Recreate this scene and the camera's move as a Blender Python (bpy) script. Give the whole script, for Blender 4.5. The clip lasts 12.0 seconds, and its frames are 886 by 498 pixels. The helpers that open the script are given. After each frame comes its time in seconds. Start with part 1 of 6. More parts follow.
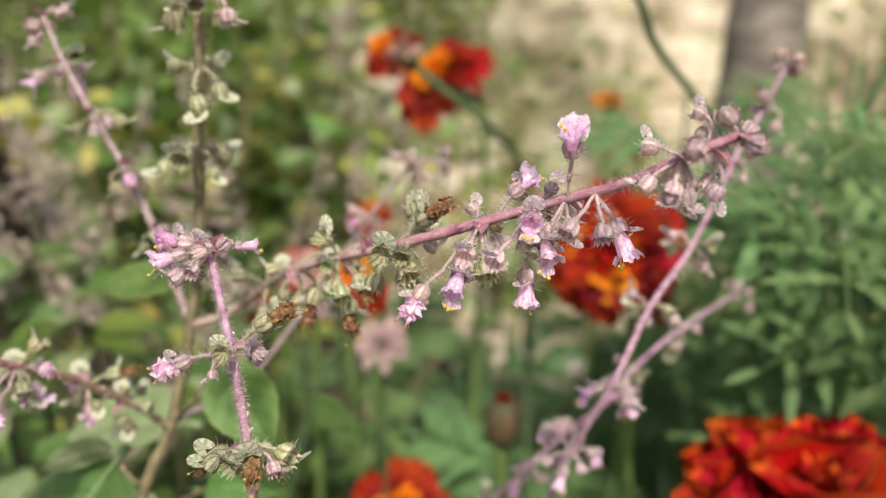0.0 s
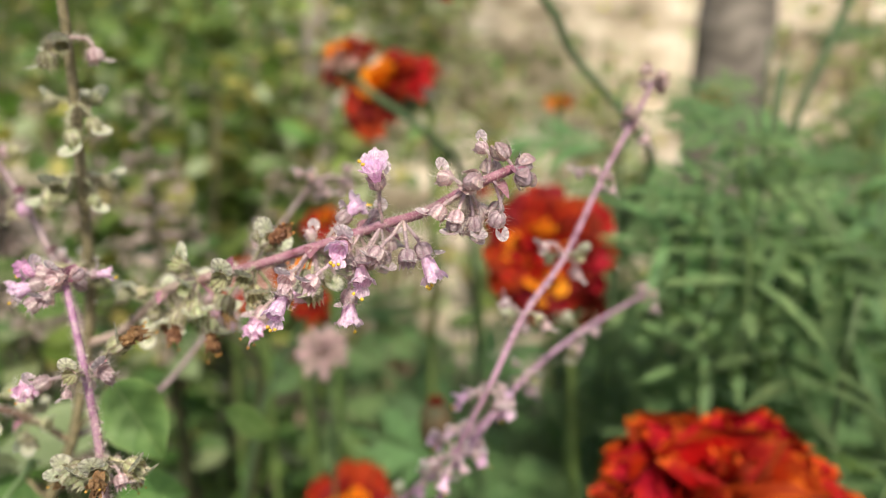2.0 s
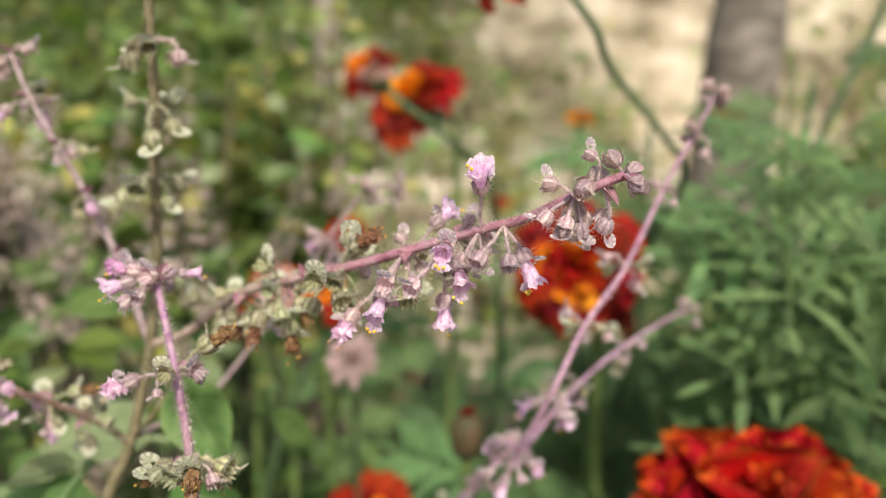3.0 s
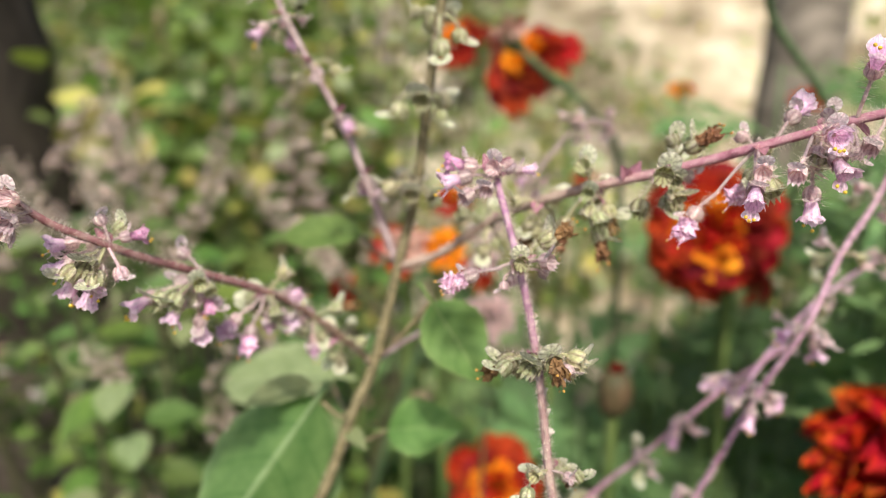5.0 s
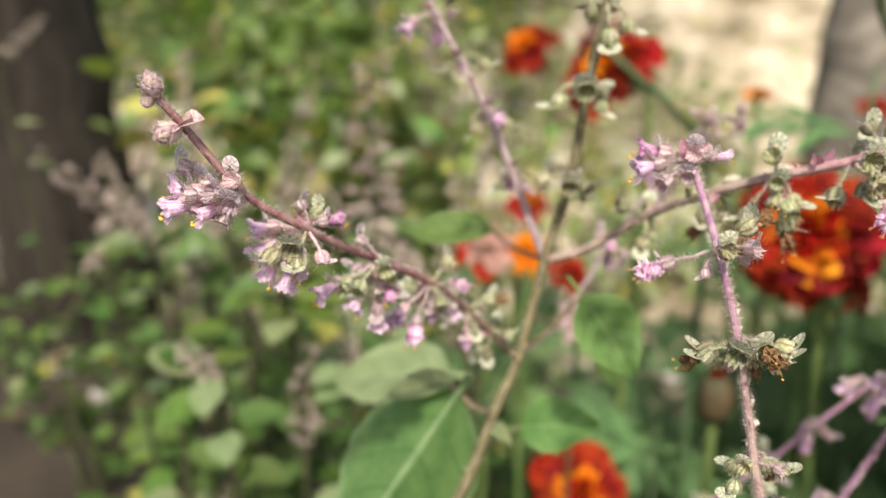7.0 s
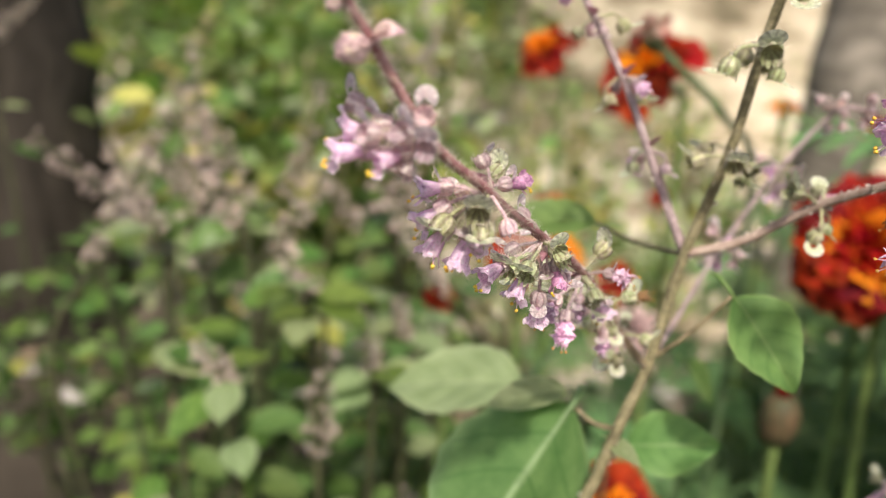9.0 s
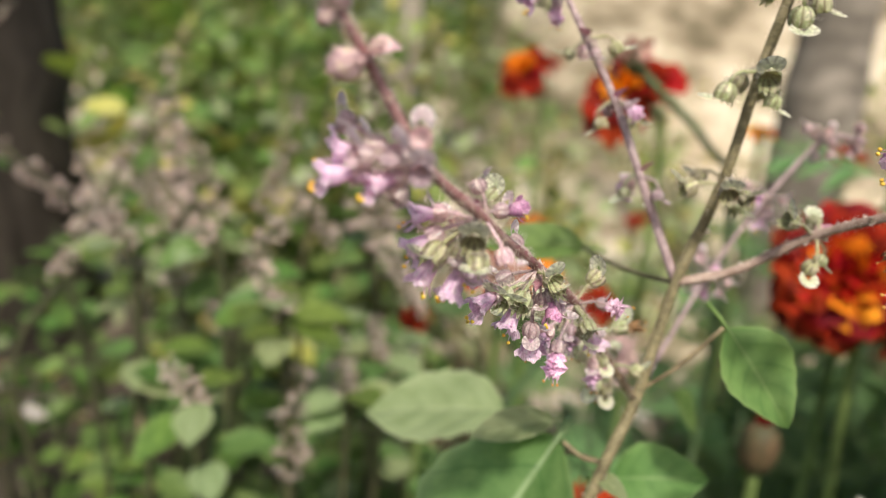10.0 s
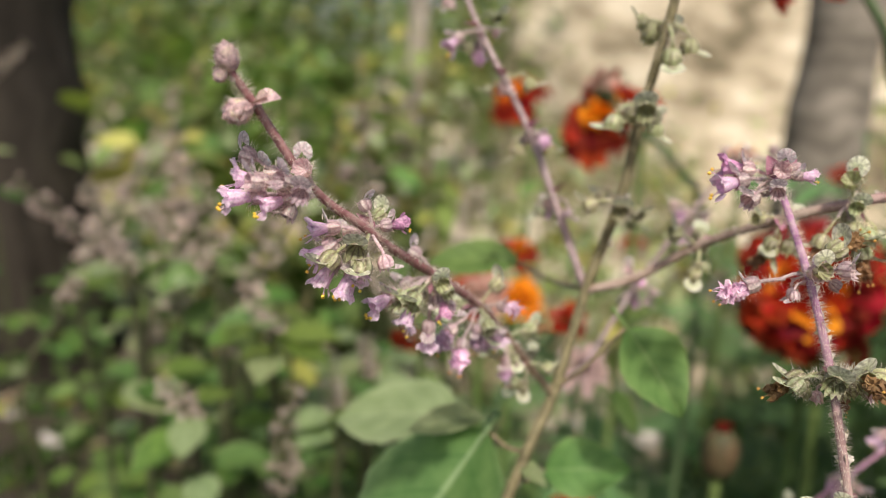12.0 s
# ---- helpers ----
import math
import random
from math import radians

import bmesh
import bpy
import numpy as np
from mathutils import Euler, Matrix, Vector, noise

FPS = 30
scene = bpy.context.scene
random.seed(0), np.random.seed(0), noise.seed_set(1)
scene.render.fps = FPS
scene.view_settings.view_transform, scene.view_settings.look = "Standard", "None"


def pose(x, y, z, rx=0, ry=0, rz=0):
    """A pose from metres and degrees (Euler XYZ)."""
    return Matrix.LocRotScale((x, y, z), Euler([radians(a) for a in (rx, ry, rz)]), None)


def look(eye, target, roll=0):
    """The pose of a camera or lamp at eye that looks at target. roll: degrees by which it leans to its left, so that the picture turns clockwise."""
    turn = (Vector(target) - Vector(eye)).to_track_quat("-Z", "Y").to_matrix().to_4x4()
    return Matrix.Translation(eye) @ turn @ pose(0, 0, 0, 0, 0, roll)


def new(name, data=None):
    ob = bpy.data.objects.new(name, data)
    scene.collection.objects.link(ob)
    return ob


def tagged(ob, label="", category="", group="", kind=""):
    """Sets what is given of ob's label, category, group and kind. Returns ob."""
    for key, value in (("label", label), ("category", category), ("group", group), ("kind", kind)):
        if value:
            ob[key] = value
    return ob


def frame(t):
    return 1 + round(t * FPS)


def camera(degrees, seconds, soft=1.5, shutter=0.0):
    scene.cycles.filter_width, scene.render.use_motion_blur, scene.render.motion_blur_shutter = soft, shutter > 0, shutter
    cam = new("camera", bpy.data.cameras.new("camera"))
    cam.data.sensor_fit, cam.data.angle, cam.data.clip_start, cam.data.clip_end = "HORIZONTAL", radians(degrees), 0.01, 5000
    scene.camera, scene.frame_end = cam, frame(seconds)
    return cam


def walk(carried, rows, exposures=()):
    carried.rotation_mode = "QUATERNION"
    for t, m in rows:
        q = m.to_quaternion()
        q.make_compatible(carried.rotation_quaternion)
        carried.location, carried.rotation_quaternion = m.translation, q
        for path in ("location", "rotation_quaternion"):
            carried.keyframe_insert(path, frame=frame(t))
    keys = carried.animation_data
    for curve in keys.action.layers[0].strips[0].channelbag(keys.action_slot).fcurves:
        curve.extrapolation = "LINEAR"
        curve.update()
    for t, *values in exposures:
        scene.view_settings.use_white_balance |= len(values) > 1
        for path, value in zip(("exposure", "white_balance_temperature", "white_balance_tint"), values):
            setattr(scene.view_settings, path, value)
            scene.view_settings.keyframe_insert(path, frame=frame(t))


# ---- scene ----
cam = camera(59.2, 12.0, 0.8)
PATH = [
    (0, (0.0000, 0.0000, 0.5500), (0.0000, 0.2853, 0.4573), 1.00),
    (0.5, (0.0082, 0.0006, 0.5530), (0.0095, 0.2853, 0.4583), 0.72),
    (1, (0.0127, -0.0006, 0.5518), (0.0150, 0.2839, 0.4567), 0.44),
    (1.5, (0.0185, -0.0021, 0.5553), (0.0210, 0.2819, 0.4586), 0.04),
    (2, (0.0213, -0.0070, 0.5556), (0.0253, 0.2783, 0.4627), -0.21),
    (2.5, (0.0172, -0.0083, 0.5554), (0.0246, 0.2777, 0.4650), 0.68),
    (3, (0.0085, -0.0078, 0.5547), (0.0126, 0.2789, 0.4667), 1.01),
    (3.2, (0.0054, -0.0048, 0.5523), (0.0066, 0.2820, 0.4643), 0.95),
    (4.8, (-0.0285, -0.0112, 0.5401), (-0.0287, 0.2759, 0.4532), 1.32),
    (5, (-0.0347, -0.0107, 0.5408), (-0.0425, 0.2748, 0.4490), 1.33),
    (5.5, (-0.0496, -0.0165, 0.5375), (-0.0659, 0.2689, 0.4466), 1.14),
    (6, (-0.0544, -0.0192, 0.5391), (-0.0749, 0.2662, 0.4488), 1.05),
    (6.5, (-0.0525, -0.0153, 0.5393), (-0.0749, 0.2700, 0.4493), 0.62),
    (7, (-0.0564, -0.0122, 0.5370), (-0.0785, 0.2737, 0.4487), 0.93),
    (7.2, (-0.0613, -0.0121, 0.5351), (-0.0944, 0.2733, 0.4489), 1.31),
    (8.8, (-0.0829, 0.0041, 0.5278), (-0.0953, 0.2906, 0.4398), 3.04),
    (9, (-0.0838, 0.0054, 0.5254), (-0.0954, 0.2933, 0.4417), 3.68),
    (9.5, (-0.0884, 0.0088, 0.5247), (-0.0938, 0.2988, 0.4482), 4.54),
    (10, (-0.0859, 0.0102, 0.5251), (-0.0881, 0.3003, 0.4486), 5.11),
    (10.5, (-0.0819, 0.0086, 0.5264), (-0.0843, 0.2996, 0.4538), 5.02),
    (11, (-0.0776, 0.0035, 0.5257), (-0.0844, 0.2957, 0.4582), 4.84),
    (11.5, (-0.0733, -0.0022, 0.5266), (-0.0821, 0.2900, 0.4592), 4.39),
    (12, (-0.0703, -0.0069, 0.5284), (-0.0799, 0.2854, 0.4614), 3.88),
]
walk(cam, [(t, look(eye, target, roll)) for t, eye, target, roll in PATH], [(0.0, 0.26, 7050, 11.5), (3.0, 0.23, 7050, 11.5), (5.0, 0.41, 7050, 11.5), (7.0, 0.43, 7050, 11.5), (9.0, 0.41, 7050, 11.5), (10.5, 0.23, 7050, 11.5), (12.0, 0.14, 7050, 11.5)])
cam.data.dof.use_dof = True
cam.data.dof.focus_distance = 0.0935
cam.data.dof.aperture_fstop = 14.8

# ---------------------------------------------------------------- light
world = bpy.data.worlds.new("sky")
scene.world = world
world.use_nodes = True
wn, wl = world.node_tree.nodes, world.node_tree.links
sky = wn.new("ShaderNodeTexSky")
sky.sky_type = "NISHITA"
sky.sun_disc = False
sky.sun_elevation, sky.sun_rotation = radians(50), radians(175)
sky.dust_density = 3.0
wl.new(sky.outputs[0], wn["Background"].inputs[0])
wn["Background"].inputs[1].default_value = 0.12

sun_data = bpy.data.lights.new("sun", "SUN")
sun_data.energy, sun_data.angle, sun_data.color = 3.8, radians(3.5), (1.0, 0.95, 0.86)
sun = new("sun", sun_data)
sun.matrix_world = look((0.15, -1.15, 2.32), (0.0, 0.45, 0.4))


# ---------------------------------------------------------------- materials
def material(name):
    m = bpy.data.materials.new(name)
    m.use_nodes = True
    nt = m.node_tree
    nt.nodes.clear()
    out = nt.nodes.new("ShaderNodeOutputMaterial")
    return m, nt, out


def node(nt, kind, **values):
    n = nt.nodes.new(kind)
    for key, v in values.items():
        n.inputs[key].default_value = v
    return n


def ramp(nt, source, stops):
    r = nt.nodes.new("ShaderNodeValToRGB")
    e = r.color_ramp.elements
    while len(e) < len(stops):
        e.new(0.5)
    for el, (p, c) in zip(e, stops):
        el.position, el.color = p, (*c, 1)
    nt.links.new(source, r.inputs[0])
    return r


def mixed(nt, fac, a, b, blend="MIX"):
    m = nt.nodes.new("ShaderNodeMix")
    m.data_type, m.blend_type = "RGBA", blend
    for sock, v in ((m.inputs[0], fac), (m.inputs[6], a), (m.inputs[7], b)):
        if isinstance(v, (int, float)):
            sock.default_value = v
        elif isinstance(v, tuple):
            sock.default_value = (*v, 1)
        else:
            nt.links.new(v, sock)
    return m.outputs[2]


def maths(nt, op, a, b=0.0):
    m = nt.nodes.new("ShaderNodeMath")
    m.operation = op
    for sock, v in ((m.inputs[0], a), (m.inputs[1], b)):
        if isinstance(v, (int, float)):
            sock.default_value = v
        else:
            nt.links.new(v, sock)
    return m.outputs[0]


def noise_of(nt, scale, detail=4.0, rough=0.6):
    tc = nt.nodes.new("ShaderNodeTexCoord")
    n = node(nt, "ShaderNodeTexNoise", Scale=scale, Detail=detail, Roughness=rough)
    nt.links.new(tc.outputs["Object"], n.inputs["Vector"])
    return n.outputs["Fac"]


def varied(nt, colour, amount, hue=0.02, islands=False):
    """Change of hue and value from object to object, or from piece to piece."""
    info = nt.nodes.new("ShaderNodeObjectInfo")
    island = nt.nodes.new("ShaderNodeNewGeometry")
    hsv = nt.nodes.new("ShaderNodeHueSaturation")
    nt.links.new(colour, hsv.inputs["Color"])
    rnd = maths(nt, "FRACT", maths(nt, "ADD", info.outputs["Random"], island.outputs["Random Per Island"])) if islands else info.outputs["Random"]
    nt.links.new(maths(nt, "ADD", maths(nt, "MULTIPLY", rnd, 2 * amount), 1 - amount), hsv.inputs["Value"])
    other = maths(nt, "FRACT", maths(nt, "MULTIPLY", rnd, 7.31))
    nt.links.new(maths(nt, "ADD", maths(nt, "MULTIPLY", other, 2 * hue), 0.5 - hue), hsv.inputs["Hue"])
    return hsv.outputs[0]


def finish(nt, out, colour, rough=0.6, through_colour=None, amount=0.3, bump=None, bump_size=0.0003, spec=0.4):
    p = node(nt, "ShaderNodeBsdfPrincipled", Roughness=rough)
    p.inputs["Specular IOR Level"].default_value = spec
    nt.links.new(colour, p.inputs["Base Color"])
    if bump is not None:
        b = node(nt, "ShaderNodeBump", Strength=0.6, Distance=bump_size)
        nt.links.new(bump, b.inputs["Height"])
        nt.links.new(b.outputs[0], p.inputs["Normal"])
    if through_colour is None:
        nt.links.new(p.outputs[0], out.inputs[0])
        return
    tr = nt.nodes.new("ShaderNodeBsdfTranslucent")
    nt.links.new(through_colour, tr.inputs[0])
    mx = nt.nodes.new("ShaderNodeMixShader")
    mx.inputs[0].default_value = amount
    nt.links.new(p.outputs[0], mx.inputs[1])
    nt.links.new(tr.outputs[0], mx.inputs[2])
    nt.links.new(mx.outputs[0], out.inputs[0])


def grained(nt, colour, scale, low=0.68, high=1.22):
    """Fine light and dark grain over a colour."""
    g = ramp(nt, noise_of(nt, scale, 3.0, 0.7), [(0.36, (low, low, low)), (0.62, (high, high, high))]).outputs[0]
    return mixed(nt, 1.0, colour, g, "MULTIPLY")


def soft_plant(name, stops, scale, rough=0.65, amount=0.25, vary=0.12, hue=0.015, bump_size=0.00015, lift=1.25):
    m, nt, out = material(name)
    n = noise_of(nt, scale)
    col = ramp(nt, n, stops).outputs[0]
    col = varied(nt, grained(nt, col, scale * 5), vary, hue)
    fine = noise_of(nt, scale * 6, 2.0)
    lit = mixed(nt, 1.0, col, (lift, lift, lift * 0.8), "MULTIPLY")
    finish(nt, out, col, rough, lit, amount, fine, bump_size)
    return m


def leaf_material(name, dark, light, vein, vary=0.22, hue=0.025, rough=0.55, amount=0.35, brown=0.0, islands=False, veins=1.0):
    """Leaf with a midrib and side veins that follow the leaf's own u, v."""
    m, nt, out = material(name)
    uv = nt.nodes.new("ShaderNodeUVMap")
    sep = nt.nodes.new("ShaderNodeSeparateXYZ")
    nt.links.new(uv.outputs[0], sep.inputs[0])
    u = sep.outputs[0]
    v = maths(nt, "ABSOLUTE", maths(nt, "SUBTRACT", maths(nt, "MULTIPLY", sep.outputs[1], 2.0), 1.0))
    s = maths(nt, "SUBTRACT", u, maths(nt, "MULTIPLY", maths(nt, "POWER", v, 1.4), 0.28))
    s = maths(nt, "ADD", s, maths(nt, "MULTIPLY", noise_of(nt, 90.0, 2.0), 0.10))
    wave = maths(nt, "ABSOLUTE", maths(nt, "SINE", maths(nt, "MULTIPLY", s, 15.0)))
    side = maths(nt, "SUBTRACT", 1.0, maths(nt, "MINIMUM", maths(nt, "MULTIPLY", wave, 4.0), 1.0))
    rim = maths(nt, "POWER", v, 9.0)
    mid = maths(nt, "SUBTRACT", 1.0, maths(nt, "MINIMUM", maths(nt, "MULTIPLY", v, 14.0), 1.0))
    n = noise_of(nt, 130.0, 5.0)
    tone = maths(nt, "ADD", maths(nt, "MULTIPLY", n, 0.94), maths(nt, "MULTIPLY", wave, 0.06))
    col = ramp(nt, tone, [(0.3, dark), (0.75, light)]).outputs[0]
    col = mixed(nt, maths(nt, "MULTIPLY", side, 0.6 * veins), col, dark)
    col = mixed(nt, maths(nt, "MULTIPLY", rim, 0.45), col, vein)
    col = mixed(nt, maths(nt, "MULTIPLY", mid, 0.4), col, vein)
    if brown:
        spots = ramp(nt, noise_of(nt, 220.0, 3.0), [(0.62, (0, 0, 0)), (0.7, (1, 1, 1))]).outputs[0]
        col = mixed(nt, maths(nt, "MULTIPLY", spots, brown), col, (0.25, 0.17, 0.06))
    col = varied(nt, col, vary, hue, islands)
    lit = mixed(nt, 1.0, col, (1.5, 1.6, 0.7), "MULTIPLY")
    height = maths(nt, "ADD", maths(nt, "MULTIPLY", maths(nt, "POWER", wave, 0.6), 0.4), maths(nt, "MULTIPLY", n, 0.5))
    finish(nt, out, col, rough, lit, amount, height, 0.00025, 0.28)
    return m


def petal_material(name, inner, body, rim, vary=0.15):
    """Petal whose colour runs from the claw (u = 0) to the ruffled rim (u = 1)."""
    m, nt, out = material(name)
    uv = nt.nodes.new("ShaderNodeUVMap")
    sep = nt.nodes.new("ShaderNodeSeparateXYZ")
    nt.links.new(uv.outputs[0], sep.inputs[0])
    n = noise_of(nt, 260.0, 3.0)
    across = maths(nt, "ABSOLUTE", maths(nt, "SUBTRACT", maths(nt, "MULTIPLY", sep.outputs[1], 2.0), 1.0))
    margin = maths(nt, "MULTIPLY", maths(nt, "POWER", across, 7.0), maths(nt, "MINIMUM", maths(nt, "MULTIPLY", sep.outputs[0], 1.6), 1.0))
    u = maths(nt, "MAXIMUM", sep.outputs[0], margin)
    u = maths(nt, "ADD", u, maths(nt, "MULTIPLY", maths(nt, "SUBTRACT", n, 0.5), 0.05))
    col = ramp(nt, u, [(0.08, inner), (0.30, body), (0.945, body), (1.0, rim)]).outputs[0]
    streak = node(nt, "ShaderNodeTexWave", Scale=9.0, Distortion=2.0)
    streak.bands_direction = "Y"
    nt.links.new(uv.outputs[0], streak.inputs["Vector"])
    col = varied(nt, col, vary, 0.012)
    lit = mixed(nt, 1.0, col, (1.35, 1.1, 1.0), "MULTIPLY")
    finish(nt, out, col, 0.6, lit, 0.25, streak.outputs["Fac"], 0.0003, 0.2)
    return m


DUSTY_STEM = soft_plant("dusty_pink_stem", [(0.3, (0.26, 0.18, 0.18)), (0.7, (0.44, 0.35, 0.35))], 180.0, amount=0.1)


def stem_along(name, axis, scale, shift, low_stops, tip_stops):
    """Stem whose colour turns from one to another along its length."""
    m, nt, out = material(name)
    n = noise_of(nt, 420.0)
    tip = ramp(nt, n, tip_stops).outputs[0]
    low = ramp(nt, n, low_stops).outputs[0]
    tc = nt.nodes.new("ShaderNodeTexCoord")
    sep = nt.nodes.new("ShaderNodeSeparateXYZ")
    nt.links.new(tc.outputs["Object"], sep.inputs[0])
    along = ramp(nt, maths(nt, "ADD", maths(nt, "MULTIPLY", sep.outputs[axis], scale), shift), [(0.2, (0, 0, 0)), (0.55, (1, 1, 1))]).outputs[0]
    col = mixed(nt, along, low, tip)
    finish(nt, out, col, 0.65, col, 0.1, noise_of(nt, 2500.0, 2.0), 0.00015)
    return m


CRIMSON_STEM = stem_along("crimson_stem", 0, 20.0, 0.6, [(0.3, (0.23, 0.16, 0.12)), (0.5, (0.42, 0.31, 0.26)), (0.72, (0.52, 0.42, 0.36))], [(0.3, (0.25, 0.09, 0.13)), (0.46, (0.44, 0.19, 0.26)), (0.70, (0.58, 0.37, 0.42))])
PURPLE_STEM = stem_along("purple_stem", 2, 20.0, -9.6, [(0.3, (0.18, 0.10, 0.095)), (0.5, (0.34, 0.22, 0.22)), (0.72, (0.48, 0.38, 0.34))], [(0.3, (0.24, 0.09, 0.20)), (0.5, (0.43, 0.22, 0.39)), (0.72, (0.56, 0.39, 0.50))])
E_STEM = stem_along("brown_mauve_stem", 0, -19.4, -0.81, [(0.3, (0.14, 0.11, 0.065)), (0.52, (0.27, 0.22, 0.135)), (0.75, (0.38, 0.31, 0.22))], [(0.3, (0.14, 0.055, 0.055)), (0.48, (0.30, 0.135, 0.145)), (0.72, (0.45, 0.29, 0.28))])
OLIVE_STEM = soft_plant("olive_stem", [(0.3, (0.12, 0.10, 0.055)), (0.52, (0.25, 0.21, 0.12)), (0.75, (0.36, 0.30, 0.20))], 300.0, amount=0.05)
PINK_STEM = soft_plant("pink_stem", [(0.3, (0.36, 0.18, 0.28)), (0.7, (0.56, 0.37, 0.48))], 180.0, amount=0.1)
HAIR = soft_plant("hair", [(0.3, (0.80, 0.72, 0.70)), (0.7, (0.90, 0.86, 0.82))], 400.0, amount=0.5)


def veined(name, stops, scale, tip, lines=0.0, amount=0.3, vary=0.15, ink=(0.16, 0.15, 0.06), grain=0.7):
    """Thin flower part: colour by noise, running to tip at its rim, with fine radial veins."""
    m, nt, out = material(name)
    uv = nt.nodes.new("ShaderNodeUVMap")
    sep = nt.nodes.new("ShaderNodeSeparateXYZ")
    nt.links.new(uv.outputs[0], sep.inputs[0])
    col = ramp(nt, noise_of(nt, scale), stops).outputs[0]
    col = mixed(nt, maths(nt, "MULTIPLY", maths(nt, "POWER", sep.outputs[0], 2.2), 0.8), col, tip)
    if lines:
        ray = maths(nt, "POWER", maths(nt, "ABSOLUTE", maths(nt, "SINE", maths(nt, "MULTIPLY", sep.outputs[1], 20.0))), 6.0)
        ray = maths(nt, "MULTIPLY", maths(nt, "MULTIPLY", ray, sep.outputs[0]), lines)
        col = mixed(nt, ray, col, ink)
    col = varied(nt, grained(nt, col, 2600.0, grain), vary, 0.02)
    lit = mixed(nt, 1.0, col, (1.2, 1.2, 1.1), "MULTIPLY")
    finish(nt, out, col, 0.6, lit, amount, noise_of(nt, scale * 5, 2.0), 0.00015)
    return m


def ribbed(name, stops, scale, rib, ribs, vary=0.2, amount=0.3, dark=0.5):
    """Hairy flower cup with dark lengthwise ribs."""
    m, nt, out = material(name)
    uv = nt.nodes.new("ShaderNodeUVMap")
    sep = nt.nodes.new("ShaderNodeSeparateXYZ")
    nt.links.new(uv.outputs[0], sep.inputs[0])
    n = noise_of(nt, scale)
    col = ramp(nt, n, stops).outputs[0]
    around = maths(nt, "ADD", maths(nt, "MULTIPLY", sep.outputs[1], math.pi * ribs), maths(nt, "MULTIPLY", n, 1.6))
    line = maths(nt, "POWER", maths(nt, "ABSOLUTE", maths(nt, "SINE", around)), 5.0)
    col = mixed(nt, maths(nt, "MULTIPLY", line, dark), col, rib)
    col = varied(nt, grained(nt, col, 3200.0, 0.80), vary, 0.03)
    lit = mixed(nt, 1.0, col, (1.3, 1.25, 1.1), "MULTIPLY")
    finish(nt, out, col, 0.6, lit, amount, line, 0.0002)
    return m


CALYX_GREEN = ribbed("green_calyx", [(0.34, (0.30, 0.33, 0.16)), (0.52, (0.50, 0.53, 0.33)), (0.68, (0.68, 0.63, 0.53))], 650.0, (0.15, 0.09, 0.07), 8, 0.25, 0.40, 0.6)
CALYX_MAUVE = ribbed("mauve_calyx", [(0.34, (0.50, 0.37, 0.43)), (0.50, (0.73, 0.62, 0.67)), (0.66, (0.86, 0.80, 0.79))], 600.0, (0.36, 0.20, 0.24), 8, 0.2, 0.50, 0.55)
BUD_SCALE = soft_plant("bud_scale", [(0.32, (0.36, 0.22, 0.22)), (0.50, (0.64, 0.47, 0.48)), (0.66, (0.66, 0.62, 0.44))], 520.0, amount=0.3, vary=0.2, hue=0.03)
LIP = veined("calyx_lip", [(0.34, (0.46, 0.51, 0.31)), (0.52, (0.65, 0.69, 0.51)), (0.70, (0.75, 0.71, 0.63))], 420.0, (0.78, 0.77, 0.67), 0.6, 0.4)
LIP_MAUVE = veined("mauve_lip", [(0.34, (0.52, 0.40, 0.44)), (0.52, (0.70, 0.60, 0.64)), (0.70, (0.80, 0.74, 0.70))], 420.0, (0.90, 0.86, 0.87), 0.6, 0.50, 0.15, (0.38, 0.22, 0.27))
COROLLA = veined("lilac_corolla", [(0.32, (0.60, 0.37, 0.59)), (0.5, (0.79, 0.58, 0.78)), (0.68, (0.91, 0.78, 0.91))], 480.0, (0.98, 0.94, 0.98), 0.75, 0.5, 0.08, (0.50, 0.22, 0.48), 0.82)
COROLLA_DEEP = soft_plant("violet_corolla", [(0.32, (0.38, 0.13, 0.32)), (0.52, (0.64, 0.34, 0.56)), (0.72, (0.82, 0.62, 0.76))], 520.0, amount=0.4, vary=0.12)
SHRIVEL = soft_plant("shrivelled", [(0.34, (0.50, 0.27, 0.45)), (0.5, (0.74, 0.50, 0.70)), (0.66, (0.92, 0.80, 0.91))], 900.0, amount=0.3, vary=0.25)
ANTHER = soft_plant("yellow_anther", [(0.3, (0.72, 0.42, 0.04)), (0.7, (0.90, 0.68, 0.10))], 900.0, amount=0.1)
ANTHER_DRY = soft_plant("dry_anther", [(0.3, (0.45, 0.18, 0.05)), (0.7, (0.75, 0.45, 0.10))], 900.0, amount=0.1)
DRIED = soft_plant("dried_brown", [(0.3, (0.09, 0.04, 0.022)), (0.55, (0.26, 0.14, 0.065)), (0.75, (0.46, 0.30, 0.16))], 900.0, amount=0.2)
BRACT = soft_plant("purple_bract", [(0.3, (0.32, 0.12, 0.19)), (0.7, (0.55, 0.30, 0.38))], 300.0, amount=0.3)
DUSTY = soft_plant("dusty_pink_calyx", [(0.3, (0.34, 0.265, 0.23)), (0.5, (0.58, 0.48, 0.435)), (0.72, (0.72, 0.65, 0.59))], 120.0, amount=0.3, vary=0.2)
LEAF = leaf_material("basil_leaf", (0.062, 0.128, 0.036), (0.165, 0.26, 0.08), (0.24, 0.33, 0.14), rough=0.5, amount=0.34, veins=0.8)
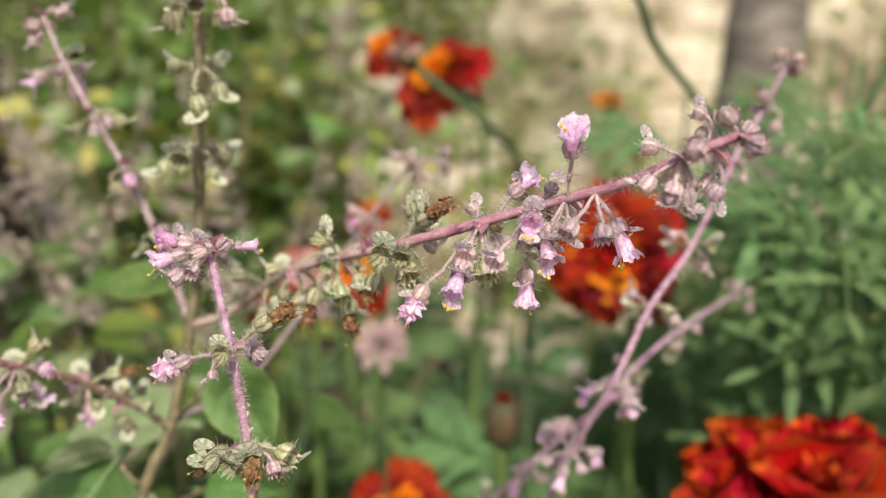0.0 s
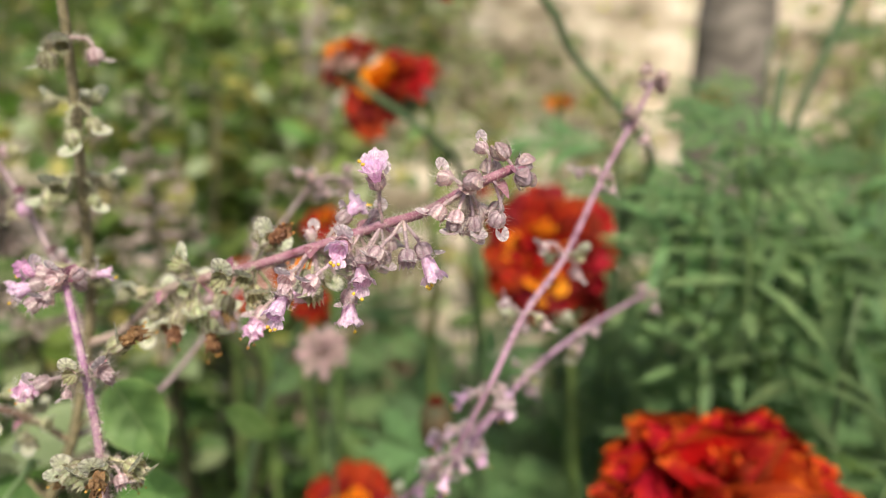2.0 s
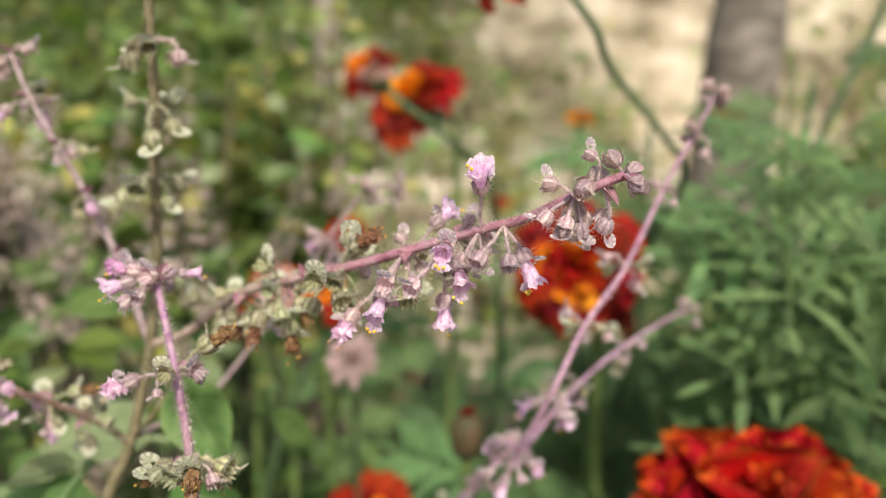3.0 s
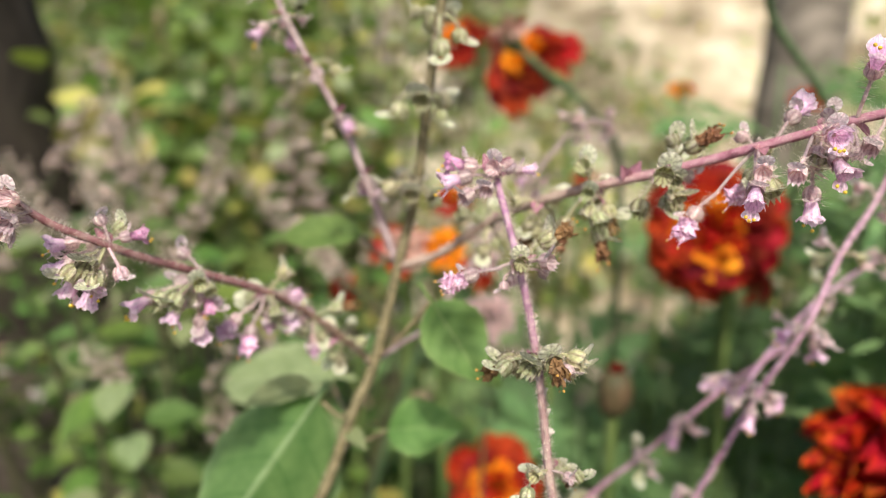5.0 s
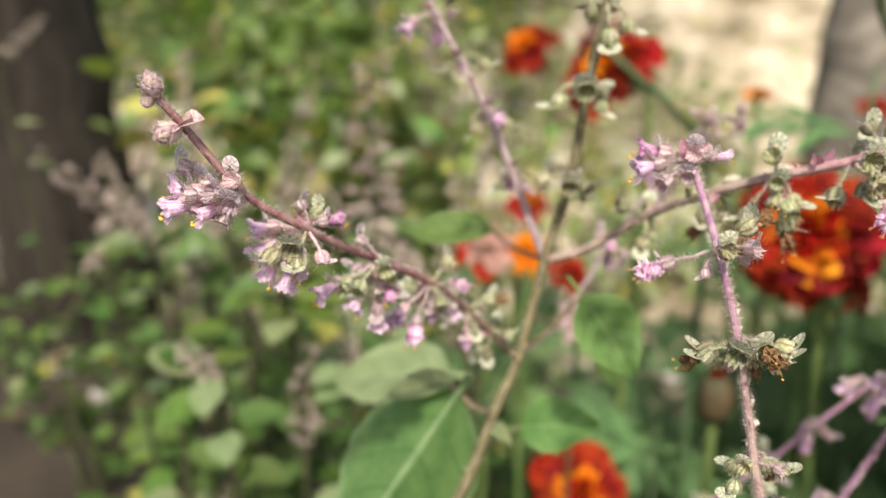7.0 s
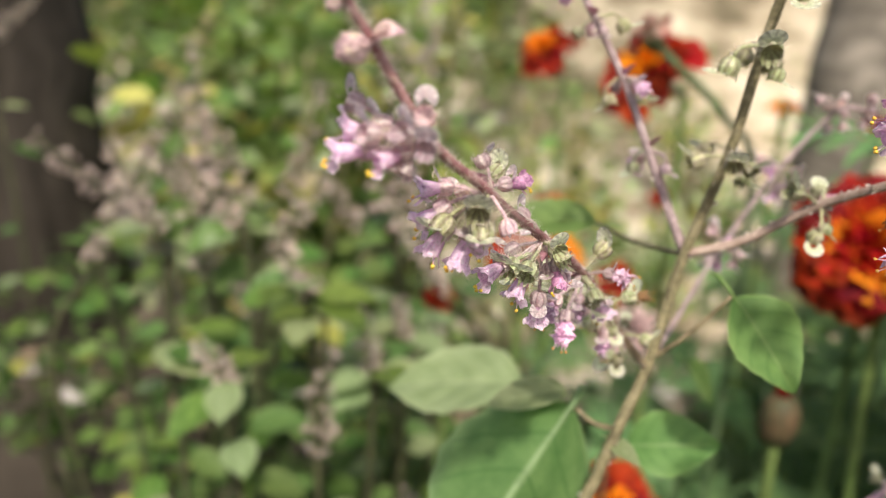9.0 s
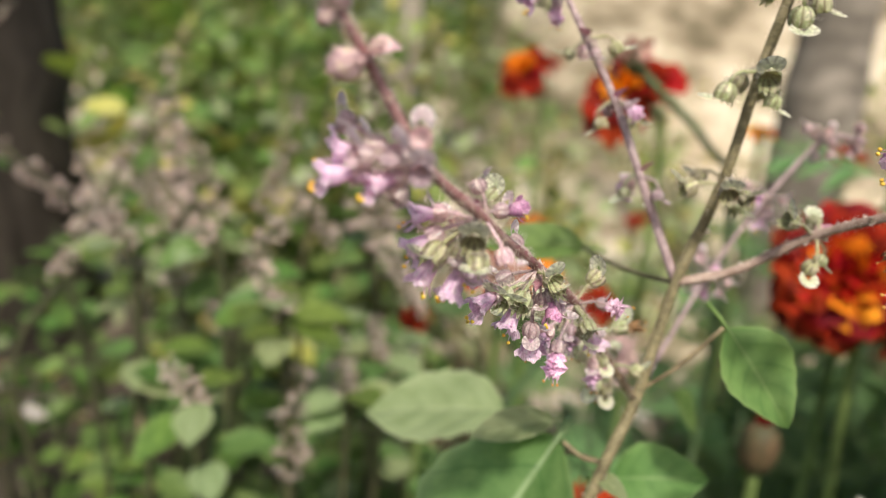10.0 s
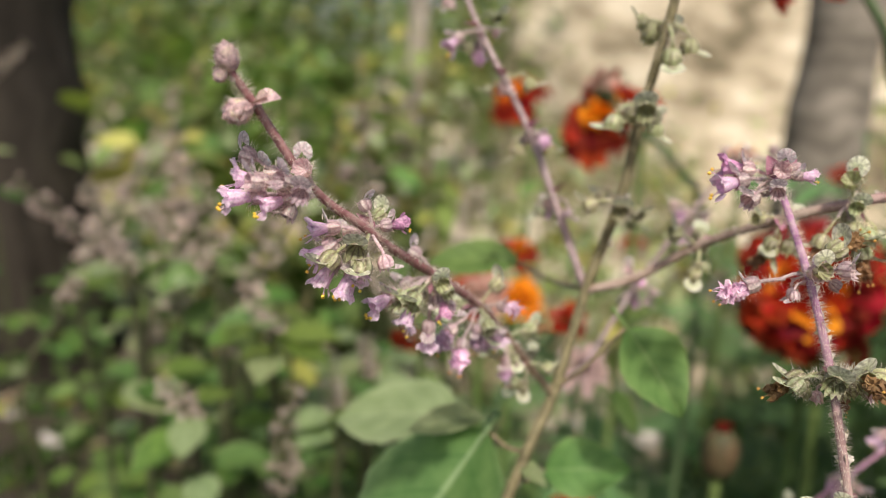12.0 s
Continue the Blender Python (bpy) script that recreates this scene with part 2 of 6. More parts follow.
LEAF_VEINED = leaf_material("veined_basil_leaf", (0.075, 0.150, 0.045), (0.19, 0.285, 0.105), (0.36, 0.44, 0.25), vary=0.1, rough=0.5, amount=0.36, veins=1.3)
LEAF_FRESH = leaf_material("fresh_basil_leaf", (0.085, 0.18, 0.05), (0.19, 0.32, 0.10), (0.30, 0.40, 0.16), vary=0.1, rough=0.5, amount=0.38, veins=0.8)
LEAF_PALE = leaf_material("pale_basil_leaf", (0.17, 0.23, 0.105), (0.29, 0.36, 0.20), (0.40, 0.46, 0.29), veins=1.2)
LEAF_BACK = leaf_material("shrub_leaf", (0.027, 0.066, 0.014), (0.135, 0.22, 0.050), (0.20, 0.28, 0.10), vary=0.62, hue=0.03, brown=0.3, rough=0.42, islands=True)
LEAF_YELLOW = leaf_material("yellow_leaf", (0.28, 0.29, 0.07), (0.44, 0.41, 0.11), (0.5, 0.45, 0.18), brown=0.4, islands=True)
LEAF_DRY = leaf_material("dry_leaf", (0.28, 0.21, 0.14), (0.48, 0.39, 0.29), (0.5, 0.42, 0.33), brown=0.5)
FERNY = leaf_material("marigold_leaf", (0.050, 0.115, 0.042), (0.20, 0.315, 0.135), (0.22, 0.32, 0.14), vary=0.35, hue=0.02)
GREEN_STEM = soft_plant("green_stem", [(0.3, (0.075, 0.14, 0.035)), (0.7, (0.16, 0.24, 0.075))], 60.0, amount=0.1)
BUSH_STEM = soft_plant("bush_stem", [(0.3, (0.036, 0.042, 0.020)), (0.7, (0.085, 0.090, 0.042))], 60.0, amount=0.05)
DARK_STEM = soft_plant("dark_green_stem", [(0.3, (0.05, 0.10, 0.04)), (0.7, (0.11, 0.17, 0.08))], 60.0, amount=0.05)
SEPAL = soft_plant("marigold_cup", [(0.3, (0.07, 0.11, 0.04)), (0.7, (0.15, 0.17, 0.07))], 90.0, amount=0.1)
SEPAL_RED = soft_plant("reddish_cup", [(0.3, (0.045, 0.058, 0.022)), (0.7, (0.11, 0.070, 0.036))], 90.0, amount=0.1)
RED_PETAL = petal_material("red_petal", (0.30, 0.03, 0.006), (0.36, 0.017, 0.006), (0.55, 0.06, 0.010))
DARK_PETAL = petal_material("dark_red_petal", (0.14, 0.010, 0.006), (0.19, 0.010, 0.006), (0.34, 0.024, 0.010))
ORANGE_PETAL = petal_material("orange_petal", (0.85, 0.36, 0.02), (0.86, 0.30, 0.016), (0.78, 0.16, 0.01))
EMBER_PETAL = petal_material("flame_petal", (0.24, 0.012, 0.004), (0.40, 0.014, 0.004), (0.78, 0.15, 0.012))
DUSTY_PETAL = petal_material("dusty_pink_petal", (0.46, 0.30, 0.29), (0.62, 0.46, 0.46), (0.72, 0.57, 0.56))
FADED_PETAL = petal_material("faded_petal", (0.42, 0.25, 0.17), (0.60, 0.38, 0.32), (0.64, 0.44, 0.36))


def ground_material():
    m, nt, out = material("sandy_soil")
    big = noise_of(nt, 2.6, 5.0, 0.62)
    mid = noise_of(nt, 5.0, 5.0)
    fine = noise_of(nt, 90.0, 6.0)
    # pale sand, with patches of sun and dappled shade painted in by the big noise
    dappled_sand = ramp(nt, big, [(0.36, (0.22, 0.18, 0.12)), (0.47, (0.52, 0.44, 0.325)), (0.60, (0.88, 0.79, 0.64))]).outputs[0]
    soil = ramp(nt, mid, [(0.3, (0.034, 0.028, 0.022)), (0.6, (0.085, 0.070, 0.055)), (0.8, (0.14, 0.115, 0.09))]).outputs[0]
    tc = nt.nodes.new("ShaderNodeTexCoord")
    sep = nt.nodes.new("ShaderNodeSeparateXYZ")
    nt.links.new(tc.outputs["Object"], sep.inputs[0])
    away = maths(nt, "ADD", maths(nt, "ADD", sep.outputs[1], maths(nt, "MULTIPLY", sep.outputs[0], 0.35)), maths(nt, "MULTIPLY", mid, 0.6))
    edge = ramp(nt, maths(nt, "MULTIPLY", away, 0.4), [(0.53, (0, 0, 0)), (0.68, (1, 1, 1))]).outputs[0]
    col = mixed(nt, edge, soil, dappled_sand)
    col = mixed(nt, 0.35, col, ramp(nt, fine, [(0.3, (0.45, 0.42, 0.38)), (0.7, (1.0, 1.0, 1.0))]).outputs[0], "MULTIPLY")
    finish(nt, out, col, 0.9, None, 0.0, fine, 0.01, 0.2)
    return m


def bark_material(name, dark, light):
    m, nt, out = material(name)
    tc = nt.nodes.new("ShaderNodeTexCoord")
    mp = node(nt, "ShaderNodeMapping", Scale=(1.0, 1.0, 0.25))
    nt.links.new(tc.outputs["Object"], mp.inputs[0])
    n = node(nt, "ShaderNodeTexNoise", Scale=28.0, Detail=6.0, Roughness=0.65)
    nt.links.new(mp.outputs[0], n.inputs["Vector"])
    col = ramp(nt, n.outputs["Fac"], [(0.32, dark), (0.66, light)]).outputs[0]
    col = mixed(nt, 0.4, col, ramp(nt, noise_of(nt, 5.0), [(0.35, (0.5, 0.5, 0.5)), (0.65, (1, 1, 1))]).outputs[0], "MULTIPLY")
    finish(nt, out, col, 0.9, None, 0.0, n.outputs["Fac"], 0.02, 0.2)
    return m


def wall_material():
    """Pale lime plaster with sunlit and shaded dapple mixed into its colour."""
    m, nt, out = material("dappled_plaster")
    tc = nt.nodes.new("ShaderNodeTexCoord")
    mp = node(nt, "ShaderNodeMapping", Location=(0.55, 0.0, 0.3), Scale=(0.8, 1.0, 1.5))
    nt.links.new(tc.outputs["Object"], mp.inputs[0])
    runs = node(nt, "ShaderNodeTexNoise", Scale=4.2, Detail=4.0, Roughness=0.55)
    nt.links.new(mp.outputs[0], runs.inputs["Vector"])
    big = runs.outputs["Fac"]
    fine = noise_of(nt, 30.0, 5.0)
    # noise ramp paints the blown-out and shadowed patches of the wall
    col = ramp(nt, big, [(0.36, (0.19, 0.165, 0.115)), (0.44, (0.40, 0.345, 0.26)), (0.54, (0.58, 0.51, 0.40)), (0.64, (0.80, 0.735, 0.62))]).outputs[0]
    col = mixed(nt, 0.4, col, ramp(nt, fine, [(0.3, (0.5, 0.48, 0.44)), (0.7, (1.0, 1.0, 1.0))]).outputs[0], "MULTIPLY")
    finish(nt, out, col, 0.9, None, 0.0, fine, 0.01, 0.2)
    return m


def ringed_bark():
    """Smooth grey palm bark with ring scars."""
    m, nt, out = material("ringed_bark")
    tc = nt.nodes.new("ShaderNodeTexCoord")
    rings = node(nt, "ShaderNodeTexWave", Scale=7.0, Distortion=9.0, Detail=4.0)
    rings.bands_direction = "Z"
    nt.links.new(tc.outputs["Object"], rings.inputs["Vector"])
    n = noise_of(nt, 12.0, 5.0)
    tone = maths(nt, "ADD", maths(nt, "MULTIPLY", rings.outputs["Fac"], 0.12), maths(nt, "MULTIPLY", n, 0.92))
    col = ramp(nt, tone, [(0.30, (0.075, 0.068, 0.058)), (0.52, (0.165, 0.148, 0.126)), (0.78, (0.32, 0.29, 0.25))]).outputs[0]
    finish(nt, out, col, 0.9, None, 0.0, tone, 0.008, 0.2)
    return m


SOIL = ground_material()
BARK_RINGED = ringed_bark()
# the broad tree's shade is put into this near-black bark colour
BARK_SHADED = bark_material("shaded_bark", (0.018, 0.015, 0.012), (0.064, 0.054, 0.044))
BARK_GREY = bark_material("grey_bark", (0.11, 0.095, 0.08), (0.40, 0.365, 0.31))
PLASTER = wall_material()
PEBBLE = bark_material("pale_stone", (0.35, 0.33, 0.31), (0.62, 0.58, 0.53))


# ---------------------------------------------------------------- mesh makers
class Build:
    """Collects vertices, faces, material slots and u, v for one mesh."""

    def __init__(self):
        self.v, self.f, self.s, self.uv = [], [], [], []

    def add(self, verts, faces, slot=0, uvs=None):
        n = len(self.v)
        self.v += [tuple(p) for p in verts]
        self.uv += uvs if uvs else [(0.0, 0.5)] * len(verts)
        for f in faces:
            self.f.append(tuple(i + n for i in f))
            self.s.append(slot)
        return self

    def join(self):
        """Ties loose bits (hairs, lobes, teeth) to the nearest place of the body they grow from."""
        root = list(range(len(self.v)))

        def find(i):
            while root[i] != i:
                root[i] = root[root[i]]
                i = root[i]
            return i

        for f in self.f:
            a = find(f[0])
            for i in f[1:]:
                root[find(i)] = a
        groups = {}
        for i in range(len(self.v)):
            groups.setdefault(find(i), []).append(i)
        ranked = sorted(groups.values(), key=len, reverse=True)
        if len(ranked) < 2:
            return
        slot_of = {}
        for f, s in zip(self.f, self.s):
            slot_of[f[0]] = s
        places = np.array(self.v)
        body = list(ranked[0])
        done = places[body]
        for g in ranked[1:]:
            few = g if len(g) < 40 else g[:40]
            d = ((places[few][:, None, :] - done[None, :, :]) ** 2).sum(2)
            i, j = divmod(int(d.argmin()), len(body))
            other = few[(i + 1) % len(few)] if len(g) > 4 else g[1] if i != 1 else g[0]
            self.f.append((few[i], other, body[j]))
            self.s.append(slot_of.get(g[0], 0))
            if len(g) > 6:
                body += g
                done = places[body]

    def mesh(self, name, mats, smooth=True, tie=False):
        if tie:
            self.join()
        me = bpy.data.meshes.new(name)
        me.from_pydata(self.v, [], self.f)
        for m in mats:
            me.materials.append(m)
        me.polygons.foreach_set("material_index", self.s)
        me.polygons.foreach_set("use_smooth", [smooth] * len(self.f))
        layer = me.uv_layers.new(name="UVMap")
        idx = np.empty(len(me.loops), dtype=np.int32)
        me.loops.foreach_get("vertex_index", idx)
        layer.data.foreach_set("uv", np.array(self.uv, dtype=np.float32)[idx].ravel())
        me.update()
        return me


def frame_of(d, hint=(0, 0, 1)):
    """Rotation whose z runs along d and whose y leans to hint."""
    z = Vector(d).normalized()
    y = Vector(hint) - z * z.dot(Vector(hint))
    if y.length < 1e-6:
        y = z.orthogonal()
    y.normalize()
    x = y.cross(z)
    return Matrix((x, y, z)).transposed()


def spline(points, per=6):
    """Smooth curve through the points."""
    p = [Vector(q) for q in points]
    p = [2 * p[0] - p[1]] + p + [2 * p[-1] - p[-2]]
    out = []
    for i in range(1, len(p) - 2):
        for k in range(per):
            t = k / per
            a, b, c, d = p[i - 1:i + 3]
            out.append(0.5 * (2 * b + (c - a) * t + (2 * a - 5 * b + 4 * c - d) * t * t + (3 * b - a - 3 * c + d) * t ** 3))
    out.append(p[-2])
    return out


def tube(b, pts, r0, r1, segs=8, slot=0, square=0.0, knots=0.0, rng=None):
    """A tapered stem along pts; square gives the four-cornered section of a mint stem."""
    n = len(pts)
    verts, faces = [], []
    ref = Vector((0.3, -1, 0.2))
    for i, p in enumerate(pts):
        d = (pts[min(i + 1, n - 1)] - pts[max(i - 1, 0)]).normalized()
        m = frame_of(d, ref)
        r = r0 + (r1 - r0) * i / (n - 1)
        if knots and rng:
            r *= 1 + rng.uniform(-knots, knots)
        for k in range(segs):
            a = 2 * math.pi * k / segs
            rr = r * (1 + square * math.cos(4 * a))
            verts.append(p + m @ Vector((rr * math.cos(a), rr * math.sin(a), 0)))
    for i in range(n - 1):
        for k in range(segs):
            k2 = (k + 1) % segs
            faces.append((i * segs + k, i * segs + k2, (i + 1) * segs + k2, (i + 1) * segs + k))
    faces.append(tuple(range(segs))[::-1])
    faces.append(tuple((n - 1) * segs + k for k in range(segs)))
    b.add(verts, faces, slot)
    return b


def hair(b, p, d, length, r, slot, rng):
    """One thin bristle."""
    d = Vector(d).normalized()
    m = frame_of(d)
    tip = Vector(p) + d * length + Vector((rng.uniform(-1, 1), rng.uniform(-1, 1), rng.uniform(-1, 0.4))) * length * 0.25
    base = [Vector(p) + m @ Vector((r * math.cos(a), r * math.sin(a), 0)) for a in (0, 2.1, 4.2)]
    b.add(base + [tip], [(0, 1, 3), (1, 2, 3), (2, 0, 3)], slot)


def hairs_along(b, pts, radius, count, length, slot, rng, r=0.000019):
    for _ in range(count):
        i = rng.randrange(len(pts) - 1)
        t = rng.random()
        p = pts[i].lerp(pts[i + 1], t)
        m = frame_of(pts[i + 1] - pts[i])
        a = rng.uniform(0, 6.283)
        out = m @ Vector((math.cos(a), math.sin(a), rng.uniform(-0.3, 0.3)))
        hair(b, p + out * radius * 0.9, out, length * rng.uniform(0.5, 1.2), r, slot, rng)


def patch(b, fn, nu, nv, slot=0):
    """A sheet from fn(u, v), u along 0..1, v across 0..1."""
    verts, uvs, faces = [], [], []
    for i in range(nu + 1):
        for j in range(nv + 1):
            verts.append(fn(i / nu, j / nv))
            uvs.append((i / nu, j / nv))
    w = nv + 1
    for i in range(nu):
        for j in range(nv):
            faces.append((i * w + j, (i + 1) * w + j, (i + 1) * w + j + 1, i * w + j + 1))
    b.add(verts, faces, slot, uvs)


def revolve(b, profile, segs, slot=0, rib=0.0, m=None):
    m = m or Matrix.Identity(4)
    verts, faces, uvs = [], [], []
    for i0, (z, r) in enumerate(profile):
        for k in range(segs):
            a = 2 * math.pi * k / segs
            rr = r * (1 + (rib if k % 2 else -rib))
            verts.append(m @ Vector((rr * math.cos(a), rr * math.sin(a), z)))
            uvs.append((i0 / (len(profile) - 1), k / segs))
    for i in range(len(profile) - 1):
        for k in range(segs):
            k2 = (k + 1) % segs
            faces.append((i * segs + k, i * segs + k2, (i + 1) * segs + k2, (i + 1) * segs + k))
    b.add(verts, faces, slot, uvs)


def blob(b, centre, r, slot, rng, rough=0.25, nu=5, nv=6, squash=1.0):
    c = Vector(centre)
    verts = [c + Vector((0, 0, r * squash))]
    for i in range(1, nu):
        t = math.pi * i / nu
        for j in range(nv):
            a = 2 * math.pi * j / nv
            q = r * (1 + rng.uniform(-rough, rough))
            verts.append(c + Vector((q * math.sin(t) * math.cos(a), q * math.sin(t) * math.sin(a), q * squash * math.cos(t))))
    verts.append(c - Vector((0, 0, r * squash)))
    faces = [(0, 1 + j, 1 + (j + 1) % nv) for j in range(nv)]
    for i in range(nu - 2):
        for j in range(nv):
            j2 = (j + 1) % nv
            faces.append((1 + i * nv + j, 1 + (i + 1) * nv + j, 1 + (i + 1) * nv + j2, 1 + i * nv + j2))
    e = len(verts) - 1
    faces += [(e, 1 + (nu - 2) * nv + (j + 1) % nv, 1 + (nu - 2) * nv + j) for j in range(nv)]
    b.add(verts, faces, slot)


# ---------------------------------------------------------------- things and parts
def thing(name, base, label, category, group="", kind=""):
    ob = new(name)
    ob.location = base
    ob.empty_display_size = 0.02
    return tagged(ob, label, category, group, kind)


def part(name, me, parent, label="", m=None):
    """A mesh object under parent; m is its pose in the world (identity: the mesh is already in world places)."""
    ob = new(name, me)
    ob.parent = parent
    top = parent if parent.parent is None else parent.parent
    if parent.parent is None:
        base = Matrix.Translation(-top.location)
    else:
        base = Matrix.Identity(4)
    if m is None:
        ob.matrix_basis = base
    else:
        ob.matrix_basis = base @ m
    if label:
        ob["label"] = label
    return ob


def leaf_mesh(name, mat, length, width, fold=0.25, curl=0.15, serrate=0.05, nu=14, nv=8, wave=0.0, quilt=0.0, stalk=0.0):
    """An ovate leaf along +y with its face to +z, folded along the midrib."""
    b = Build()

    def fn(u, v):
        prof = (math.sin(math.pi * u ** 0.8) ** 0.85) if 0 < u < 1 else 0.0
        s = 2 * v - 1
        w = width * 0.5 * prof * (1 + serrate * math.cos(u * 40) * abs(s))
        z = fold * abs(s) * w - curl * length * u * u + wave * width * math.sin(u * 9 + s) * abs(s)
        z += quilt * (abs(math.sin((u - 0.28 * abs(s) ** 1.4) * 15.0)) ** 0.6 + min(1.0, abs(s) * 5) * 0.4) * prof * (1 - 0.4 * abs(s))
        return Vector((w * s, length * u, z))

    patch(b, fn, nu, nv)
    if stalk:
        tube(b, [Vector((0, -stalk, -0.15 * stalk)), Vector((0, -stalk * 0.4, 0)), Vector((0, length * 0.05, 0)), Vector((0, length * 0.8, -curl * length * 0.66))], width * 0.035, width * 0.012, 5)
    return b.mesh(name, [mat])


def leaf_pose(base, tip, up):
    """Pose of a leaf mesh (along +y, face +z) from base towards tip."""
    y = (Vector(tip) - Vector(base)).normalized()
    z = Vector(up) - y * y.dot(Vector(up))
    z.normalize()
    x = y.cross(z)
    m = Matrix((x, y, z)).transposed().to_4x4()
    m.translation = base
    return m


# ---------------------------------------------------------------- ground and trees
def build_ground():
    b = Build()
    xs = [-400, -120, -40, -15, -6, -3] + [-2 + 0.1 * i for i in range(41)] + [3, 6, 15, 40, 120, 400]
    ys = [-400, -120, -40, -15, -6, -3] + [-1 + 0.1 * i for i in range(41)] + [4, 6, 15, 40, 120, 400]
    verts = []
    for y in ys:
        for x in xs:
            near = max(0.0, 1 - max(abs(x), abs(y - 1)) / 3.0)
            z = 0.05 * near * noise.noise(Vector((x * 2.2, y * 2.2, 0))) + 0.02 * near * noise.noise(Vector((x * 9, y * 9, 3)))
            verts.append((x, y, z - 0.01))
    w = len(xs)
    faces = [(j * w + i, j * w + i + 1, (j + 1) * w + i + 1, (j + 1) * w + i) for j in range(len(ys) - 1) for i in range(w - 1)]
    b.add(verts, faces)
    ob = new("ground", b.mesh("ground", [SOIL]))
    tagged(ob, "dry pale sandy ground with brown garden soil", "ground", kind="structure")


build_ground()


def tree(base, radius, height, lean, mat, label, seed, reach=0.9, leaves=90):
    rng = random.Random(seed)
    t = thing("tree", base, label, "tree")
    b0 = Vector(base)
    pts = spline([b0 - Vector((0, 0, 0.05))] + [b0 + Vector((lean[0] * h + rng.uniform(-0.01, 0.01), lean[1] * h, h)) for h in (0.2, 0.5, 0.9, 1.4, height)], 5)
    b = Build()
    tube(b, pts, radius * 1.15, radius * 0.7, 18, knots=0.05, rng=rng)
    part("trunk", b.mesh("trunk", [mat]), t)
    top = pts[-1]
    leaf = leaf_mesh("crown_leaf", LEAF_BACK, 0.09, 0.04, nu=4, nv=2)
    lv = [v.co.copy() for v in leaf.vertices]
    lf = [tuple(p.vertices) for p in leaf.polygons]
    crown_b = Build()
    for k in range(6):
        a = k * 1.05 + rng.uniform(-0.3, 0.3)
        end = top + Vector((math.cos(a) * reach * rng.uniform(0.55, 1.0), math.sin(a) * reach * rng.uniform(0.55, 1.0), rng.uniform(0.3, 0.9) * reach))
        start = pts[-1 - (k % 3) * 2]
        limb = spline([start, start.lerp(end, 0.5) + Vector((0, 0, 0.08)), end], 5)
        b = Build()
        tube(b, limb, radius * 0.4, radius * 0.1, 8, knots=0.06, rng=rng)
        part("limb", b.mesh("limb", [mat]), t)
        for _ in range(leaves):
            p = limb[rng.randrange(3, len(limb))] + Vector((rng.gauss(0, 0.16), rng.gauss(0, 0.16), rng.gauss(0.05, 0.13)))
            m = Matrix.Translation(p) @ Euler((rng.uniform(-1.2, 1.2), rng.uniform(-1, 1), rng.uniform(0, 6.28))).to_matrix().to_4x4()
            crown_b.add([m @ v for v in lv], lf)
    part("crown", crown_b.mesh("crown", [LEAF_BACK]), t, "sparse green leaves")
    bpy.data.meshes.remove(leaf)


# ---------------------------------------------------------------- basil flowers (mesh units: metres, drawn in millimetres)
MM = 0.001


def bent(beta, z0=2.4, radius=1.6):
    """Turns straight flower places (along +z) into a stalk that nods by beta towards -y."""
    def fn(p):
        x, y, z = p
        if z <= z0:
            return Vector((x, y, z)) * MM
        arc = radius * beta
        t = min(z - z0, arc) / radius
        rest = max(0.0, z - z0 - arc)
        cy, cz = -radius, z0
        r = radius + y
        py = cy + r * math.cos(t) - rest * math.sin(t)
        pz = cz + r * math.sin(t) + rest * math.cos(t)
        return Vector((x, py, pz)) * MM
    return fn


